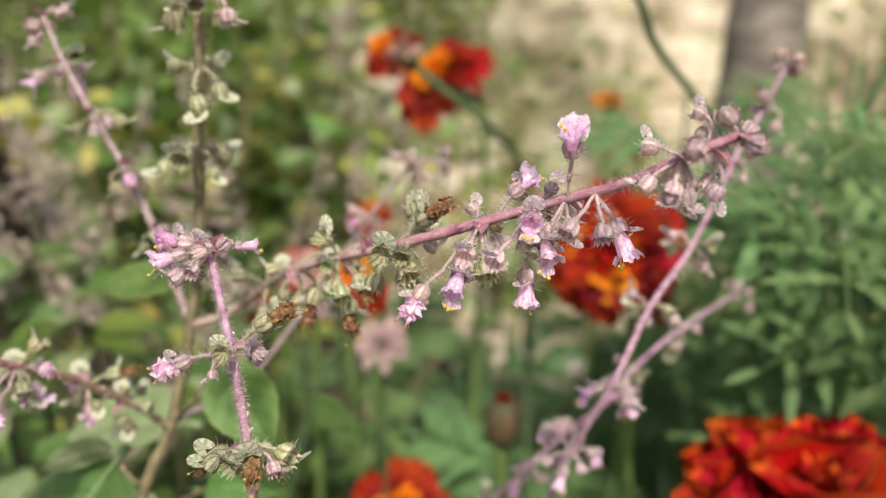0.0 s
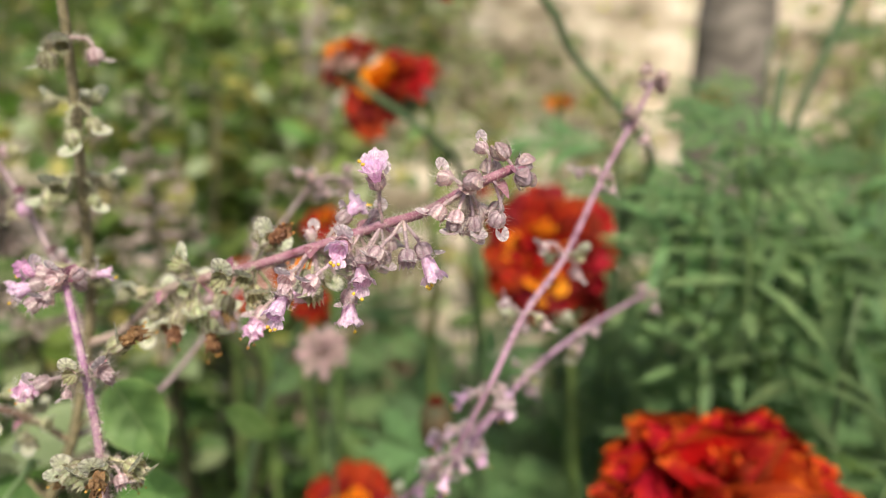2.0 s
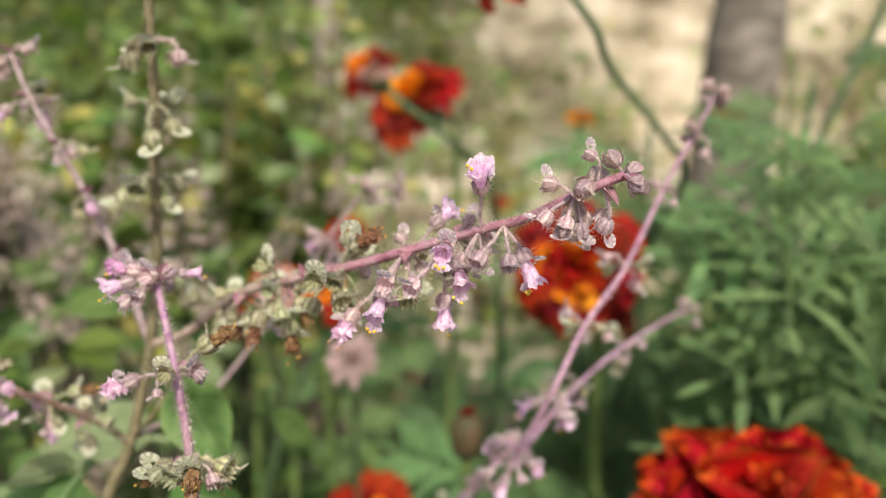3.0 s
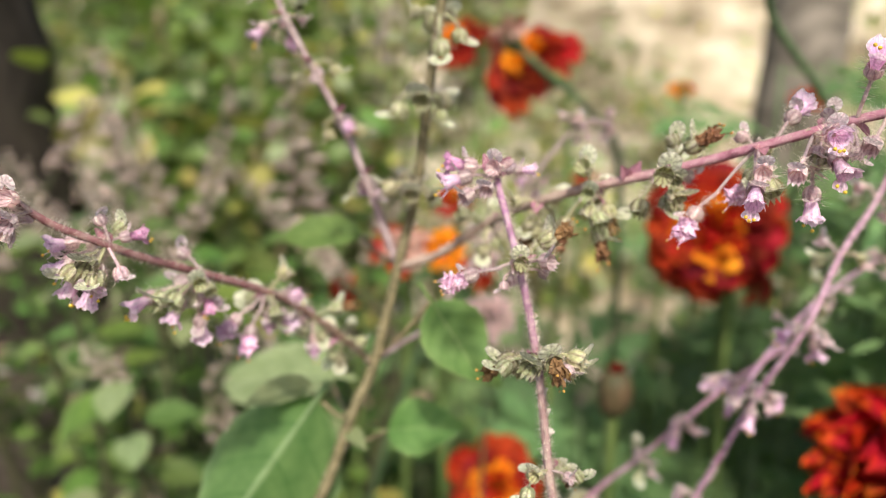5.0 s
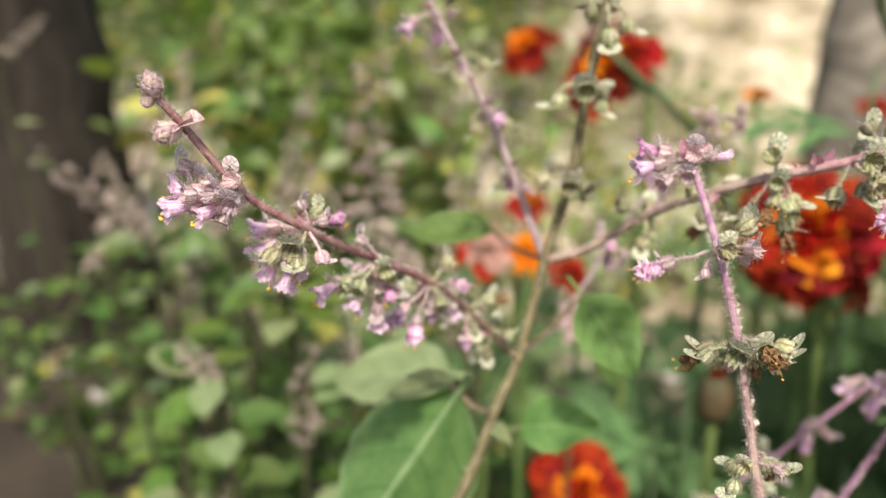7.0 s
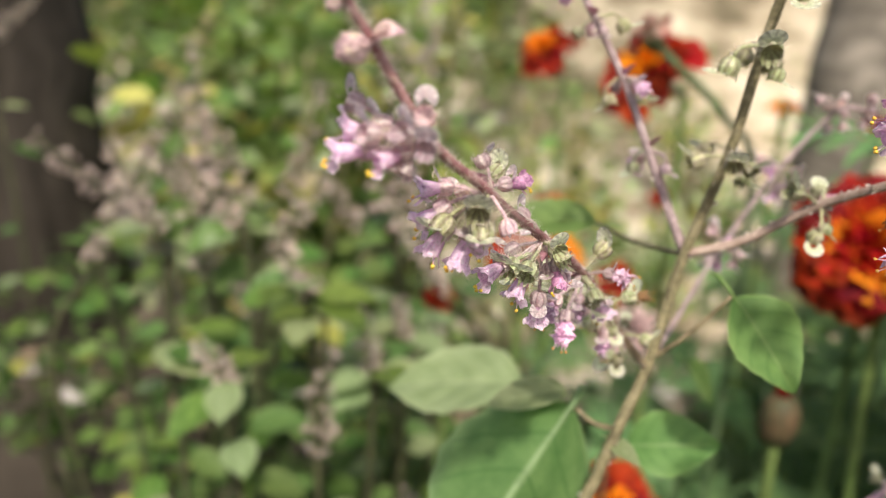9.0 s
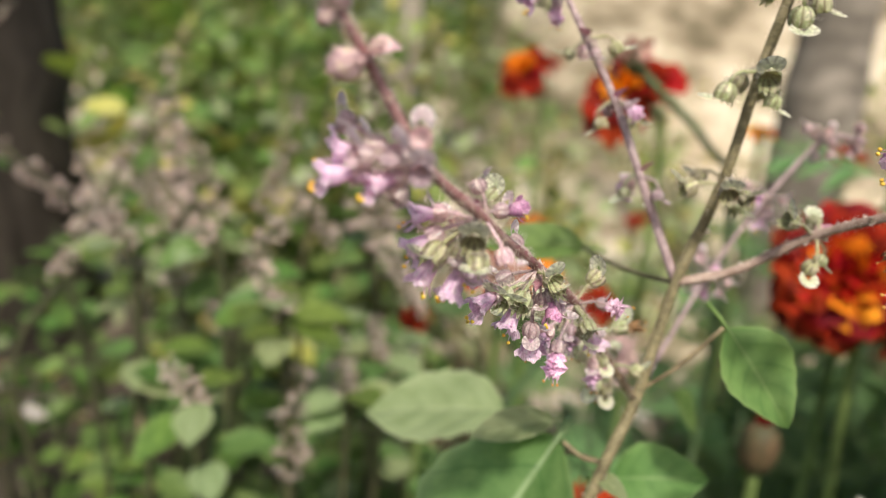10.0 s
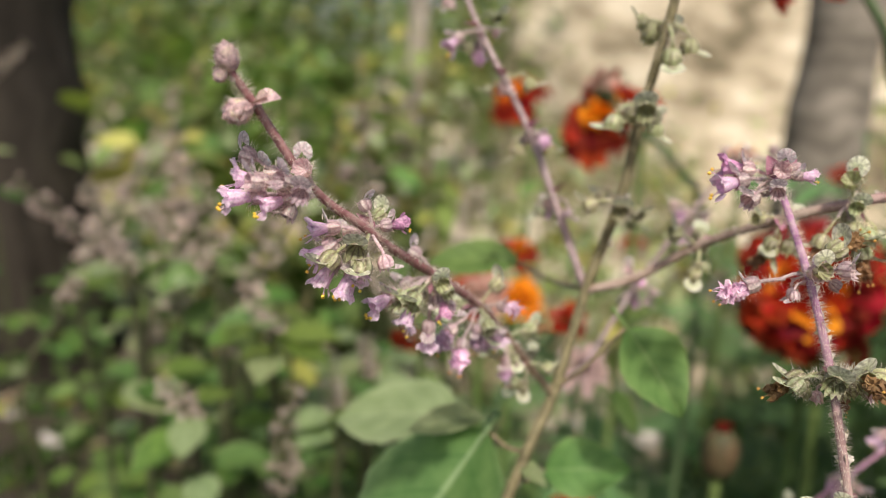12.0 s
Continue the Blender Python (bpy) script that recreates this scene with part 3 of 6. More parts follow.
def calyx_mesh(name, seed, beta, ripe, lip_mat, cup_mat, hairs=120, segs=16):
    rng = random.Random(seed)
    bend = bent(beta)
    b = Build()
    arc = 1.6 * beta
    z1 = 2.4 + arc
    # stalk
    tube(b, [Vector((0, 0, z)) for z in np.linspace(-0.3, z1 + 0.2, 8)], 0.26, 0.24, 6, 0)
    size = 1.0 if ripe else 0.82
    prof = [(0.0, 0.3), (0.2, 0.8), (0.6, 1.18), (1.2, 1.38), (1.8, 1.36), (2.3, 1.28)]
    revolve(b, [(z1 + z * size, r * size) for z, r in prof], segs, 0, 0.07)
    # inner face of the cup, so that the mouth has depth
    revolve(b, [(z1 + 2.3 * size, 1.28 * size), (z1 + 1.8 * size, 1.15 * size), (z1 + 1.0 * size, 0.7 * size), (z1 + 0.5 * size, 0.05)], segs, 0)
    # round upper lip
    tilt = rng.uniform(1.05, 1.45) if ripe else rng.uniform(0.85, 1.3)
    lr = (1.62 if ripe else 1.15) * rng.uniform(0.92, 1.08)

    def lip(u, v):
        a = (v - 0.5) * 2 * 2.45
        rr = lr * u
        px = rr * math.sin(a)
        along = rr * math.cos(a)
        dish = 0.28 * (1 - u * u)
        y = 1.15 * size + math.sin(tilt) * (along + 0.9) - dish * math.cos(tilt) + 0.06 * math.sin(9 * a) * u
        z = z1 + 2.1 * size + math.cos(tilt) * (along + 0.6) + dish * math.sin(tilt)
        return (px, y, z)

    patch(b, lip, 4, 16, 1)
    # teeth of the lower lip
    for k in range(4):
        a = -math.pi / 2 + (k - 1.5) * 0.55
        base = Vector((1.27 * size * math.cos(a), 1.27 * size * math.sin(a), z1 + 2.25 * size))
        side = Vector((-math.sin(a), math.cos(a), 0)) * 0.33
        tip = base + Vector((0.25 * math.cos(a), 0.25 * math.sin(a), 0.85 * size + rng.uniform(-0.2, 0.2)))
        mid = base.lerp(tip, 0.55)
        b.add([base - side, base + side, mid + side * 0.5, tip, mid - side * 0.5], [(0, 1, 2, 4), (4, 2, 3)], 0)
    for _ in range(hairs):
        z = rng.uniform(0.3, z1 + 2.6)
        a = rng.uniform(0, 6.283)
        r = 0.24 if z < z1 else 0.6 + 0.8 * min(1, (z - z1) / 1.4)
        out = Vector((math.cos(a), math.sin(a), rng.uniform(-0.2, 0.4)))
        hair(b, Vector((math.cos(a) * r * 0.92, math.sin(a) * r * 0.92, z)), out, rng.uniform(0.5, 1.5), 0.026, 2, rng)
    b.v = [tuple(bend(p)) for p in b.v]
    return b.mesh(name, [cup_mat, lip_mat, HAIR], tie=True)


def corolla_mesh(name, seed, beta, mat, openness=1.0, length=1.0):
    """Lilac two-lipped flower standing out of the calyx mouth, with four stamens."""
    rng = random.Random(seed)
    bend = bent(beta)
    z1 = 2.4 + 1.6 * beta
    b = Build()
    top = z1 + 1.6 + 2.6 * length
    revolve(b, [(z1 + 1.2, 0.50), (z1 + 2.2, 0.72), (z1 + 2.9, 0.95), (top - 0.5, 1.10), (top, 1.25 * (0.8 + 0.2 * openness))], 12, 0, 0.04)
    revolve(b, [(top, 1.21 * (0.8 + 0.2 * openness)), (top - 0.9, 0.9), (top - 2.0, 0.35)], 12, 0)
    # four lobes above, one below
    lobes = [(0.5, 0.60, 1.05), (1.2, 0.66, 1.25), (1.95, 0.66, 1.25), (2.65, 0.60, 1.05), (-1.57, 0.88, 1.7)]
    for a, w, ln in lobes:
        a += rng.uniform(-0.12, 0.12)
        ln *= rng.uniform(0.85, 1.15)
        flare = openness * rng.uniform(0.25, 0.75)
        curl = rng.uniform(-0.25, 0.35)
        rad = Vector((math.cos(a), math.sin(a), 0))
        tan = Vector((-math.sin(a), math.cos(a), 0))

        def lobe(u, v, a=a, w=w, ln=ln, flare=flare, curl=curl, rad=rad, tan=tan):
            s = 2 * v - 1
            width = w * (0.85 + 0.5 * math.sin(math.pi * min(1, u * 0.9))) * (1 - max(0, u - 0.7) ** 2 * 6.5)
            out = 1.17 * (0.8 + 0.2 * openness) + flare * ln * u + curl * u * u
            return rad * out + tan * (s * width) + Vector((0, 0, top - 0.15 + ln * u * (1 - 0.45 * flare) - 0.18 * s * s + 0.16 * u * math.sin(6 * s + 4 * u)))

        patch(b, lobe, 4, 4, 0)
    for k in range(rng.randrange(2, 4)):
        a = -math.pi / 2 + (k - 1.0) * 0.5
        ln = rng.uniform(0.9, 1.7) * (0.5 + 0.5 * openness)
        p0 = Vector((0.5 * math.cos(a), 0.5 * math.sin(a), top - 0.6))
        p1 = Vector((1.1 * math.cos(a), 1.1 * math.sin(a), top + ln * 0.6))
        p2 = Vector((1.5 * math.cos(a) + rng.uniform(-0.3, 0.3), 1.3 * math.sin(a), top + ln))
        tube(b, spline([p0, p1, p2], 3), 0.055, 0.045, 4, 0)
        blob(b, p2, 0.25, 1, rng, 0.2, 5, 6)
    b.v = [tuple(bend(p)) for p in b.v]
    return b.mesh(name, [mat, ANTHER], tie=True)


def withered_mesh(name, seed, beta, mat, girth=1.05):
    """Crumpled remains of a corolla."""
    rng = random.Random(seed)
    bend = bent(beta)
    z1 = 2.4 + 1.6 * beta
    b = Build()
    segs, rings = 16, 9
    verts, faces = [], []
    for i in range(rings):
        z = z1 + 1.9 + 0.42 * i
        r = (0.6, 0.85, 1.05, 0.9, 1.2, 1.0, 1.25, 0.8, 0.35)[i]
        for k in range(segs):
            a = 2 * math.pi * k / segs
            q = girth * r * (1 + 0.55 * math.sin(4 * a + 2.6 * i) * rng.uniform(0.3, 1) + rng.uniform(-0.45, 0.45))
            verts.append(Vector((q * math.cos(a), q * math.sin(a), z + rng.uniform(-0.3, 0.3))))
    for i in range(rings - 1):
        for k in range(segs):
            k2 = (k + 1) % segs
            faces.append((i * segs + k, i * segs + k2, (i + 1) * segs + k2, (i + 1) * segs + k))
    b.add(verts, faces)
    # ragged strips and dry stamens hang from the mouth
    for k in range(7):
        a = k * 0.9 + rng.uniform(-0.3, 0.3)
        ln = rng.uniform(0.8, 2.0)
        c, s = math.cos(a), math.sin(a)
        p0 = Vector((0.7 * c, 0.7 * s, z1 + 4.2))
        side = Vector((-s, c, 0)) * rng.uniform(0.15, 0.4)
        p1 = p0 + Vector((c * 0.5, s * 0.5, ln * 0.5))
        p2 = p0 + Vector((c * rng.uniform(-0.2, 0.7), s * rng.uniform(-0.2, 0.7), ln))
        b.add([p0 - side, p0 + side, p1 + side * 1.3, p1 - side * 1.1, p2], [(0, 1, 2, 3), (3, 2, 4)])
    for k in range(3):
        a = k * 2.0 + rng.uniform(-0.5, 0.5)
        p0 = Vector((0.3 * math.cos(a), 0.3 * math.sin(a), z1 + 4.6))
        p2 = p0 + Vector((0.8 * math.cos(a), 0.8 * math.sin(a), rng.uniform(1.2, 2.3)))
        tube(b, spline([p0, p0.lerp(p2, 0.5) + Vector((0.2, 0.1, 0)), p2], 3), 0.07, 0.05, 4, 0)
        blob(b, p2, 0.2, 1, rng, 0.25, 4, 5)
    b.v = [tuple(bend(p)) for p in b.v]
    return b.mesh(name, [mat, ANTHER_DRY], False, True)


def bud_mesh(name, seed):
    """Small hairy closed calyx."""
    rng = random.Random(seed)
    b = Build()
    tube(b, [Vector((0, 0, z)) for z in (-0.3, 0.3, 0.9)], 0.22, 0.22, 6, 0)
    revolve(b, [(0.7, 0.3), (1.0, 0.85), (1.6, 1.15), (2.3, 1.05), (2.9, 0.7), (3.3, 0.2), (3.4, 0.02)], 10, 0, 0.08)
    for k in range(3):
        a = k * 2.1 + rng.uniform(-0.3, 0.3)
        rad, tan = Vector((math.cos(a), math.sin(a), 0)), Vector((-math.sin(a), math.cos(a), 0))

        def scale_leaf(u, v, rad=rad, tan=tan):
            s = 2 * v - 1
            return rad * (0.5 + 0.85 * math.sin(u * 2.3)) + tan * (s * 0.95 * math.sin(math.pi * (0.12 + 0.85 * u))) + Vector((0, 0, 0.7 + 2.7 * u))

        patch(b, scale_leaf, 4, 3, 1)
    for _ in range(110):
        a, z = rng.uniform(0, 6.28), rng.uniform(0.8, 3.1)
        r = 1.1 * math.sin((z - 0.4) * 1.0)
        out = Vector((math.cos(a), math.sin(a), rng.uniform(0, 0.8)))
        hair(b, Vector((math.cos(a) * r, math.sin(a) * r, z)), out, rng.uniform(0.4, 1.1), 0.022, 2, rng)
    b.v = [tuple(Vector(p) * MM) for p in b.v]
    return b.mesh(name, [CALYX_MAUVE, BUD_SCALE, HAIR], tie=True)


def tip_bud_mesh(name, seed, w=1.5, h=3.6):
    """Hairy egg of overlapping young calyces at a spike's end."""
    rng = random.Random(seed)
    b = Build()
    tube(b, [Vector((0, 0, z)) for z in (-1.0, 0.0, 0.8)], 0.4, 0.35, 7, 0)
    revolve(b, [(0.2, 0.3)] + [(h * f, w * 0.92 * math.sin(math.pi * (0.1 + 0.86 * f)) ** 0.7) for f in (0.15, 0.3, 0.45, 0.6, 0.75, 0.88)] + [(h * 0.97, 0.05)], 14, 0, 0.05)
    for k in range(22):
        f = k / 22
        a = k * 2.4 + rng.uniform(-0.2, 0.2)
        z0 = h * (0.02 + 0.72 * f)
        rad, tan = Vector((math.cos(a), math.sin(a), 0)), Vector((-math.sin(a), math.cos(a), 0))
        ln = h * rng.uniform(0.30, 0.40)
        half = w * rng.uniform(0.40, 0.55) * (1 - 0.3 * f)
        out = rng.uniform(0.0, 0.25)

        def scale_leaf(u, v, rad=rad, tan=tan, z0=z0, ln=ln, half=half, out=out):
            s = 2 * v - 1
            z = z0 + ln * u
            body = w * math.sin(math.pi * (0.1 + 0.86 * min(1.0, z / h))) ** 0.7
            return rad * (body * (1 - 0.18 * s * s) + 0.10 + out * u * u) + tan * (s * half * math.sin(math.pi * (0.2 + 0.78 * u)) ** 0.7) + Vector((0, 0, z))

        patch(b, scale_leaf, 5, 4, 1)
    for _ in range(190):
        a, f = rng.uniform(0, 6.28), rng.uniform(0.08, 0.95)
        r = w * math.sin(math.pi * (0.1 + 0.86 * f)) ** 0.7 + 0.05
        hair(b, Vector((math.cos(a) * r, math.sin(a) * r, h * f)), Vector((math.cos(a), math.sin(a), rng.uniform(0, 0.9))), rng.uniform(0.4, 1.2), 0.022, 2, rng)
    b.v = [tuple(Vector(p) * MM) for p in b.v]
    return b.mesh(name, [CALYX_MAUVE, BUD_SCALE, HAIR], tie=True)


def bract_mesh(name, mat):
    b = Build()

    def fn(u, v):
        s = 2 * v - 1
        w = 1.1 * math.sin(math.pi * u ** 0.75) if 0 < u < 1 else 0.0
        return Vector((w * s, 0.6 * abs(s) * w - 0.3 * u, 3.4 * u)) * MM

    patch(b, fn, 8, 4)
    return b.mesh(name, [mat])


CALYCES = {
    "green": [calyx_mesh("calyx_green_a", 1, 1.0, True, LIP, CALYX_GREEN), calyx_mesh("calyx_green_b", 2, 1.35, True, LIP, CALYX_GREEN), calyx_mesh("calyx_green_c", 3, 0.45, True, LIP, CALYX_GREEN)],
    "mauve": [calyx_mesh("calyx_mauve_a", 4, 1.0, False, LIP_MAUVE, CALYX_MAUVE), calyx_mesh("calyx_mauve_b", 5, 1.35, False, LIP_MAUVE, CALYX_MAUVE), calyx_mesh("calyx_mauve_c", 6, 0.45, False, LIP_MAUVE, CALYX_MAUVE)],
}
BETAS = (1.0, 1.35, 0.45)
FRESH = [[corolla_mesh("corolla", 20 + 3 * k + j, be, COROLLA, op, ln) for j, (op, ln) in enumerate(((1.0, 1.0), (0.6, 1.2), (1.2, 0.85)))] for k, be in enumerate(BETAS)]
VIOLET = [corolla_mesh("violet_corolla", 40 + k, be, COROLLA_DEEP, 0.5, 0.8) for k, be in enumerate(BETAS)]
WITHER_PINK = [withered_mesh("shrivelled_corolla", 50 + k, be, SHRIVEL) for k, be in enumerate(BETAS)]
WITHER_BROWN = [withered_mesh("dried_corolla", 60 + k, be, DRIED, 0.7) for k, be in enumerate(BETAS)]
STRAIGHT = 0.35
S_CALYX = {"g": [calyx_mesh("calyx_seed", 80 + k, STRAIGHT, True, LIP, CALYX_GREEN) for k in range(3)], "m": [calyx_mesh("calyx_flower", 84 + k, STRAIGHT, False, LIP_MAUVE, CALYX_MAUVE) for k in range(3)]}
S_COROLLA = {"f": [corolla_mesh("corolla_open", 90 + k, STRAIGHT, COROLLA, op, ln) for k, (op, ln) in enumerate(((0.9, 1.0), (0.7, 1.15), (1.2, 0.9)))],
             "v": [corolla_mesh("corolla_violet", 94 + k, STRAIGHT, COROLLA_DEEP, 0.9, 1.0) for k in range(2)],
             "w": [withered_mesh("corolla_shrivelled", 97 + k, STRAIGHT, SHRIVEL) for k in range(2)], "d": [withered_mesh("corolla_dried", 99 + k, STRAIGHT, DRIED, 0.75) for k in range(2)]}
BUDS = [bud_mesh("flower_bud", 70 + k) for k in range(3)]
BRACTS = [bract_mesh("bract", BRACT), bract_mesh("pale_bract", BUD_SCALE)]


def point_on(pts, p):
    """Index of the curve place nearest to p, with the direction there."""
    p = Vector(p)
    i = min(range(len(pts)), key=lambda k: (pts[k] - p).length)
    d = (pts[min(i + 1, len(pts) - 1)] - pts[max(i - 1, 0)]).normalized()
    return pts[i], d


def whorl(branch, p, d, n, recipe, rng, sag=0.5, sway=(0, 0, -1), size=0.92, spread=6.283, start=0.0, up=0.2, bracts=1):
    """A ring of flowers round a stem. recipe: letters drawn in turn. g green seed calyx, d green with dried corolla,
    f fresh flower, v violet flower, w shrivelled flower, m mauve calyx alone, b bud."""
    m3 = frame_of(d, (0.2, -1, 0.1))
    sway = Vector(sway)
    for k in range(n):
        a = start + spread * k / n + rng.uniform(-0.5, 0.5)
        out = m3 @ Vector((math.cos(a), math.sin(a), up + rng.uniform(-0.35, 0.35)))
        out = (out.normalized() + sway * sag * rng.uniform(0.6, 1.25)).normalized()
        hint = Vector((0, 0, 1)) + m3 @ Vector((0, 0, 0.3)) + Vector((rng.uniform(-0.3, 0.3), rng.uniform(-0.3, 0.3), 0))
        rot = frame_of(out, hint).to_4x4()
        code = recipe[k % len(recipe)]
        s = size * rng.uniform(0.74, 1.12)
        m = Matrix.Translation(Vector(p) + out * 0.0006 + d * rng.uniform(-0.0006, 0.0006)) @ rot @ Matrix.Diagonal((s, s, s, 1))
        var = 2 if sag > 0.6 and rng.random() < 0.8 else rng.randrange(3)
        if code == "b":
            part("flower_bud", BUDS[var], branch, m=m)
            continue
        part("calyx", CALYCES["green" if code in "gd" else "mauve"][var], branch, m=m)
        if code == "f":
            part("corolla", FRESH[var][rng.randrange(3)], branch, m=m)
        elif code == "v":
            part("corolla", VIOLET[var], branch, m=m)
        elif code == "w":
            part("shrivelled_corolla", WITHER_PINK[var], branch, m=m)
        elif code == "d":
            part("dried_corolla", WITHER_BROWN[var], branch, m=m)
    for k in range(bracts):
        a = rng.uniform(0, 6.28)
        out = m3 @ Vector((math.cos(a), math.sin(a), 0.5))
        part("bract", BRACTS[0], branch, m=Matrix.Translation(p) @ frame_of(out).to_4x4())


def flower(branch, origin, tip, code, rng):
    """One flower from its node towards a known place of its head."""
    o, t = Vector(origin), Vector(tip)
    reach = 2.4 + 1.6 * STRAIGHT + (4.9 if code in "fv" else 3.6 if code in "wd" else 2.2)
    v = bent(STRAIGHT)((0, 0, reach))
    s = max(0.62 if branch == spike_b else 0.78, min(1.0, (t - o).length / v.length)) * (0.95 if branch == spike_e else 1.0)
    if code == "b":
        part("flower_bud", BUDS[0], branch, m=Matrix.Translation(o) @ frame_of(t - o).to_4x4())
        return
    tilt = Matrix.Rotation(math.atan2(v.y, v.z), 4, "X")
    start = t - (t - o).normalized() * v.length * s if (t - o).length > v.length * s else o
    if (start - o).length > 0.0006:
        b = Build()
        tube(b, spline([o, o.lerp(start, 0.5) + Vector((0, 0, 0.0003)), start + (t - o).normalized() * 0.0008], 4), 0.00024 * s, 0.00022 * s, 6)
        hairs_along(b, [o, start], 0.0002, 14, 0.0009, 1, rng)
        part("flower_stalk", b.mesh("flower_stalk", [CALYX_MAUVE, HAIR], tie=True), branch)
    m = Matrix.Translation(start) @ frame_of(t - o, (rng.uniform(-0.4, 0.4), rng.uniform(-0.5, 0.2), 1)).to_4x4() @ tilt @ Matrix.Diagonal((s, s, s, 1))
    part("calyx", S_CALYX["g" if code in "gd" else "m"][rng.randrange(3)], branch, m=m)
    if code in "fvwd":
        names = {"f": "corolla", "v": "corolla", "w": "shrivelled_corolla", "d": "dried_corolla"}
        kinds = S_COROLLA[code]
        part(names[code], kinds[rng.randrange(len(kinds))], branch, m=m)


def branch_of(plant, pts, r0, r1, mat, name="branch", hairs=0, seed=1, label="", per=6):
    rng = random.Random(seed)
    curve = spline(pts, per)
    b = Build()
    tube(b, curve, r0, r1, 10, 0, 0.1, 0.05, rng)
    if hairs:
        hairs_along(b, curve, (r0 + r1) / 2, hairs, 0.0010, 1, rng)
    ob = part(name, b.mesh(name, [mat, HAIR], tie=True), plant, label)
    return ob, curve


def stem_to_ground(p, foot, bow=0.02):
    """Curve places from a foot on the soil up to p."""
    p, foot = Vector(p), Vector(foot)
    return [foot, foot.lerp(p, 0.35) + Vector((bow, 0, 0)), foot.lerp(p, 0.7) + Vector((bow * 0.6, 0, 0))]


# ---------------------------------------------------------------- the basil in front
rng = random.Random(11)
basil = thing("holy_basil", (-0.10, 0.13, 0.0), "tall hairy holy basil with lilac flower spikes and seed whorls", "plant", "basil plants")
C = [(-0.0690, 0.1240, 0.4290), (-0.0615, 0.1265, 0.4445), (-0.0560, 0.1290, 0.4605), (-0.0519, 0.1325, 0.4705), (-0.0476, 0.1361, 0.4897),
     (-0.0437, 0.1335, 0.5077), (-0.0418, 0.1313, 0.5252), (-0.0399, 0.1290, 0.5386), (-0.0391, 0.1278, 0.5497), (-0.0382, 0.1265, 0.5640)]
main, mc = branch_of(basil, [(-0.100, 0.130, -0.01), (-0.099, 0.128, 0.14), (-0.094, 0.126, 0.27), (-0.083, 0.124, 0.37), (-0.0755, 0.1235, 0.407)] + C, 0.0014, 0.00072, OLIVE_STEM, "stem", 900, 2, "olive green main stem")
for p, rec in ((C[5], "ggg"), (C[6], "ggg"), (C[7], "ggg"), (C[8], "ggm"), (C[9], "mbm")):
    q, d = point_on(mc, p)
    whorl(main, q, d, 5, rec, rng, 0.3, size=1.15, bracts=0)

A = [(-0.0476, 0.1361, 0.4897), (-0.0395, 0.1330, 0.4935), (-0.0304, 0.1270, 0.5018), (-0.0226, 0.1140, 0.5094), (-0.0152, 0.1080, 0.5134),
     (-0.0050, 0.1020, 0.5177), (0.0047, 0.0960, 0.5224), (0.0145, 0.0910, 0.5270), (0.0202, 0.0870, 0.5298), (0.0254, 0.0830, 0.5337), (0.0307, 0.0810, 0.5367)]
spike_a, ac = branch_of(basil, A, 0.00082, 0.00050, CRIMSON_STEM, "branch", 3000, 3, "mauve hairy side branch in flower")
for p, n, rec, sag in (((-0.0304, 0.1270, 0.5018), 4, "gg", 0.4), ((-0.0225, 0.1140, 0.5094), 5, "ggdg", 0.4), ((-0.0148, 0.1080, 0.5135), 6, "gggdg", 0.35),
                       ((-0.0052, 0.1021, 0.5176), 6, "ggggm", 0.35), ((0.0045, 0.0961, 0.5224), 7, "mgmwg", 1.0), ((0.0118, 0.0924, 0.5257), 8, "mmgm", 1.0),
                       ((0.0142, 0.0912, 0.5268), 5, "mm", 1.2), ((0.0250, 0.0833, 0.5334), 10, "mm", 1.0), ((0.0285, 0.0820, 0.5352), 5, "mbm", 0.5), ((0.0305, 0.0811, 0.5366), 3, "b", 0.1)):
    q, d = point_on(ac, p)
    whorl(spike_a, q, d, n, rec, rng, sag)
for out, size in (((0.5, -0.3, 1.0), 1.0), ((-0.5, -0.3, 0.8), 0.8)):
    part("bract", BRACTS[0], spike_a, m=Matrix.Translation(point_on(ac, (-0.0100, 0.1045, 0.516))[0]) @ frame_of(out, (0, -1, 0)).to_4x4() @ Matrix.Diagonal((size, size, size, 1)))
E = [(-0.0522, 0.1322, 0.4698), (-0.0582, 0.1290, 0.4773), (-0.0664, 0.1160, 0.4901), (-0.0735, 0.1030, 0.4985), (-0.0800, 0.0920, 0.5052),
     (-0.0830, 0.0870, 0.5087), (-0.0886, 0.0815, 0.5141), (-0.0943, 0.0770, 0.5235), (-0.0967, 0.0750, 0.5274)]
spike_e, ec = branch_of(basil, E, 0.00070, 0.00040, E_STEM, "branch", 2800, 4, "mauve hairy side branch hung with lilac flowers")
for p, n, rec, sag, sway in (((-0.0582, 0.1290, 0.4773), 5, "gdg", 0.5, (0, 0, -1)), ((-0.0625, 0.1225, 0.484), 6, "gwgd", 0.7, (0, 0, -1)), ((-0.0680, 0.1130, 0.4922), 7, "gwgwgg", 0.8, (-0.1, -0.1, -1)),
                             ((-0.0745, 0.1010, 0.4995), 7, "gmm", 0.9, (-0.2, -0.1, -1)), ((-0.0825, 0.0880, 0.508), 7, "mmgm", 1.0, (-0.35, -0.1, -0.9)),
                             ((-0.0880, 0.0818, 0.5136), 6, "mm", 1.3, (-0.75, -0.3, -0.3))):
    q, d = point_on(ec, p)
    whorl(spike_e, q, d, n, rec, rng, sag, sway)

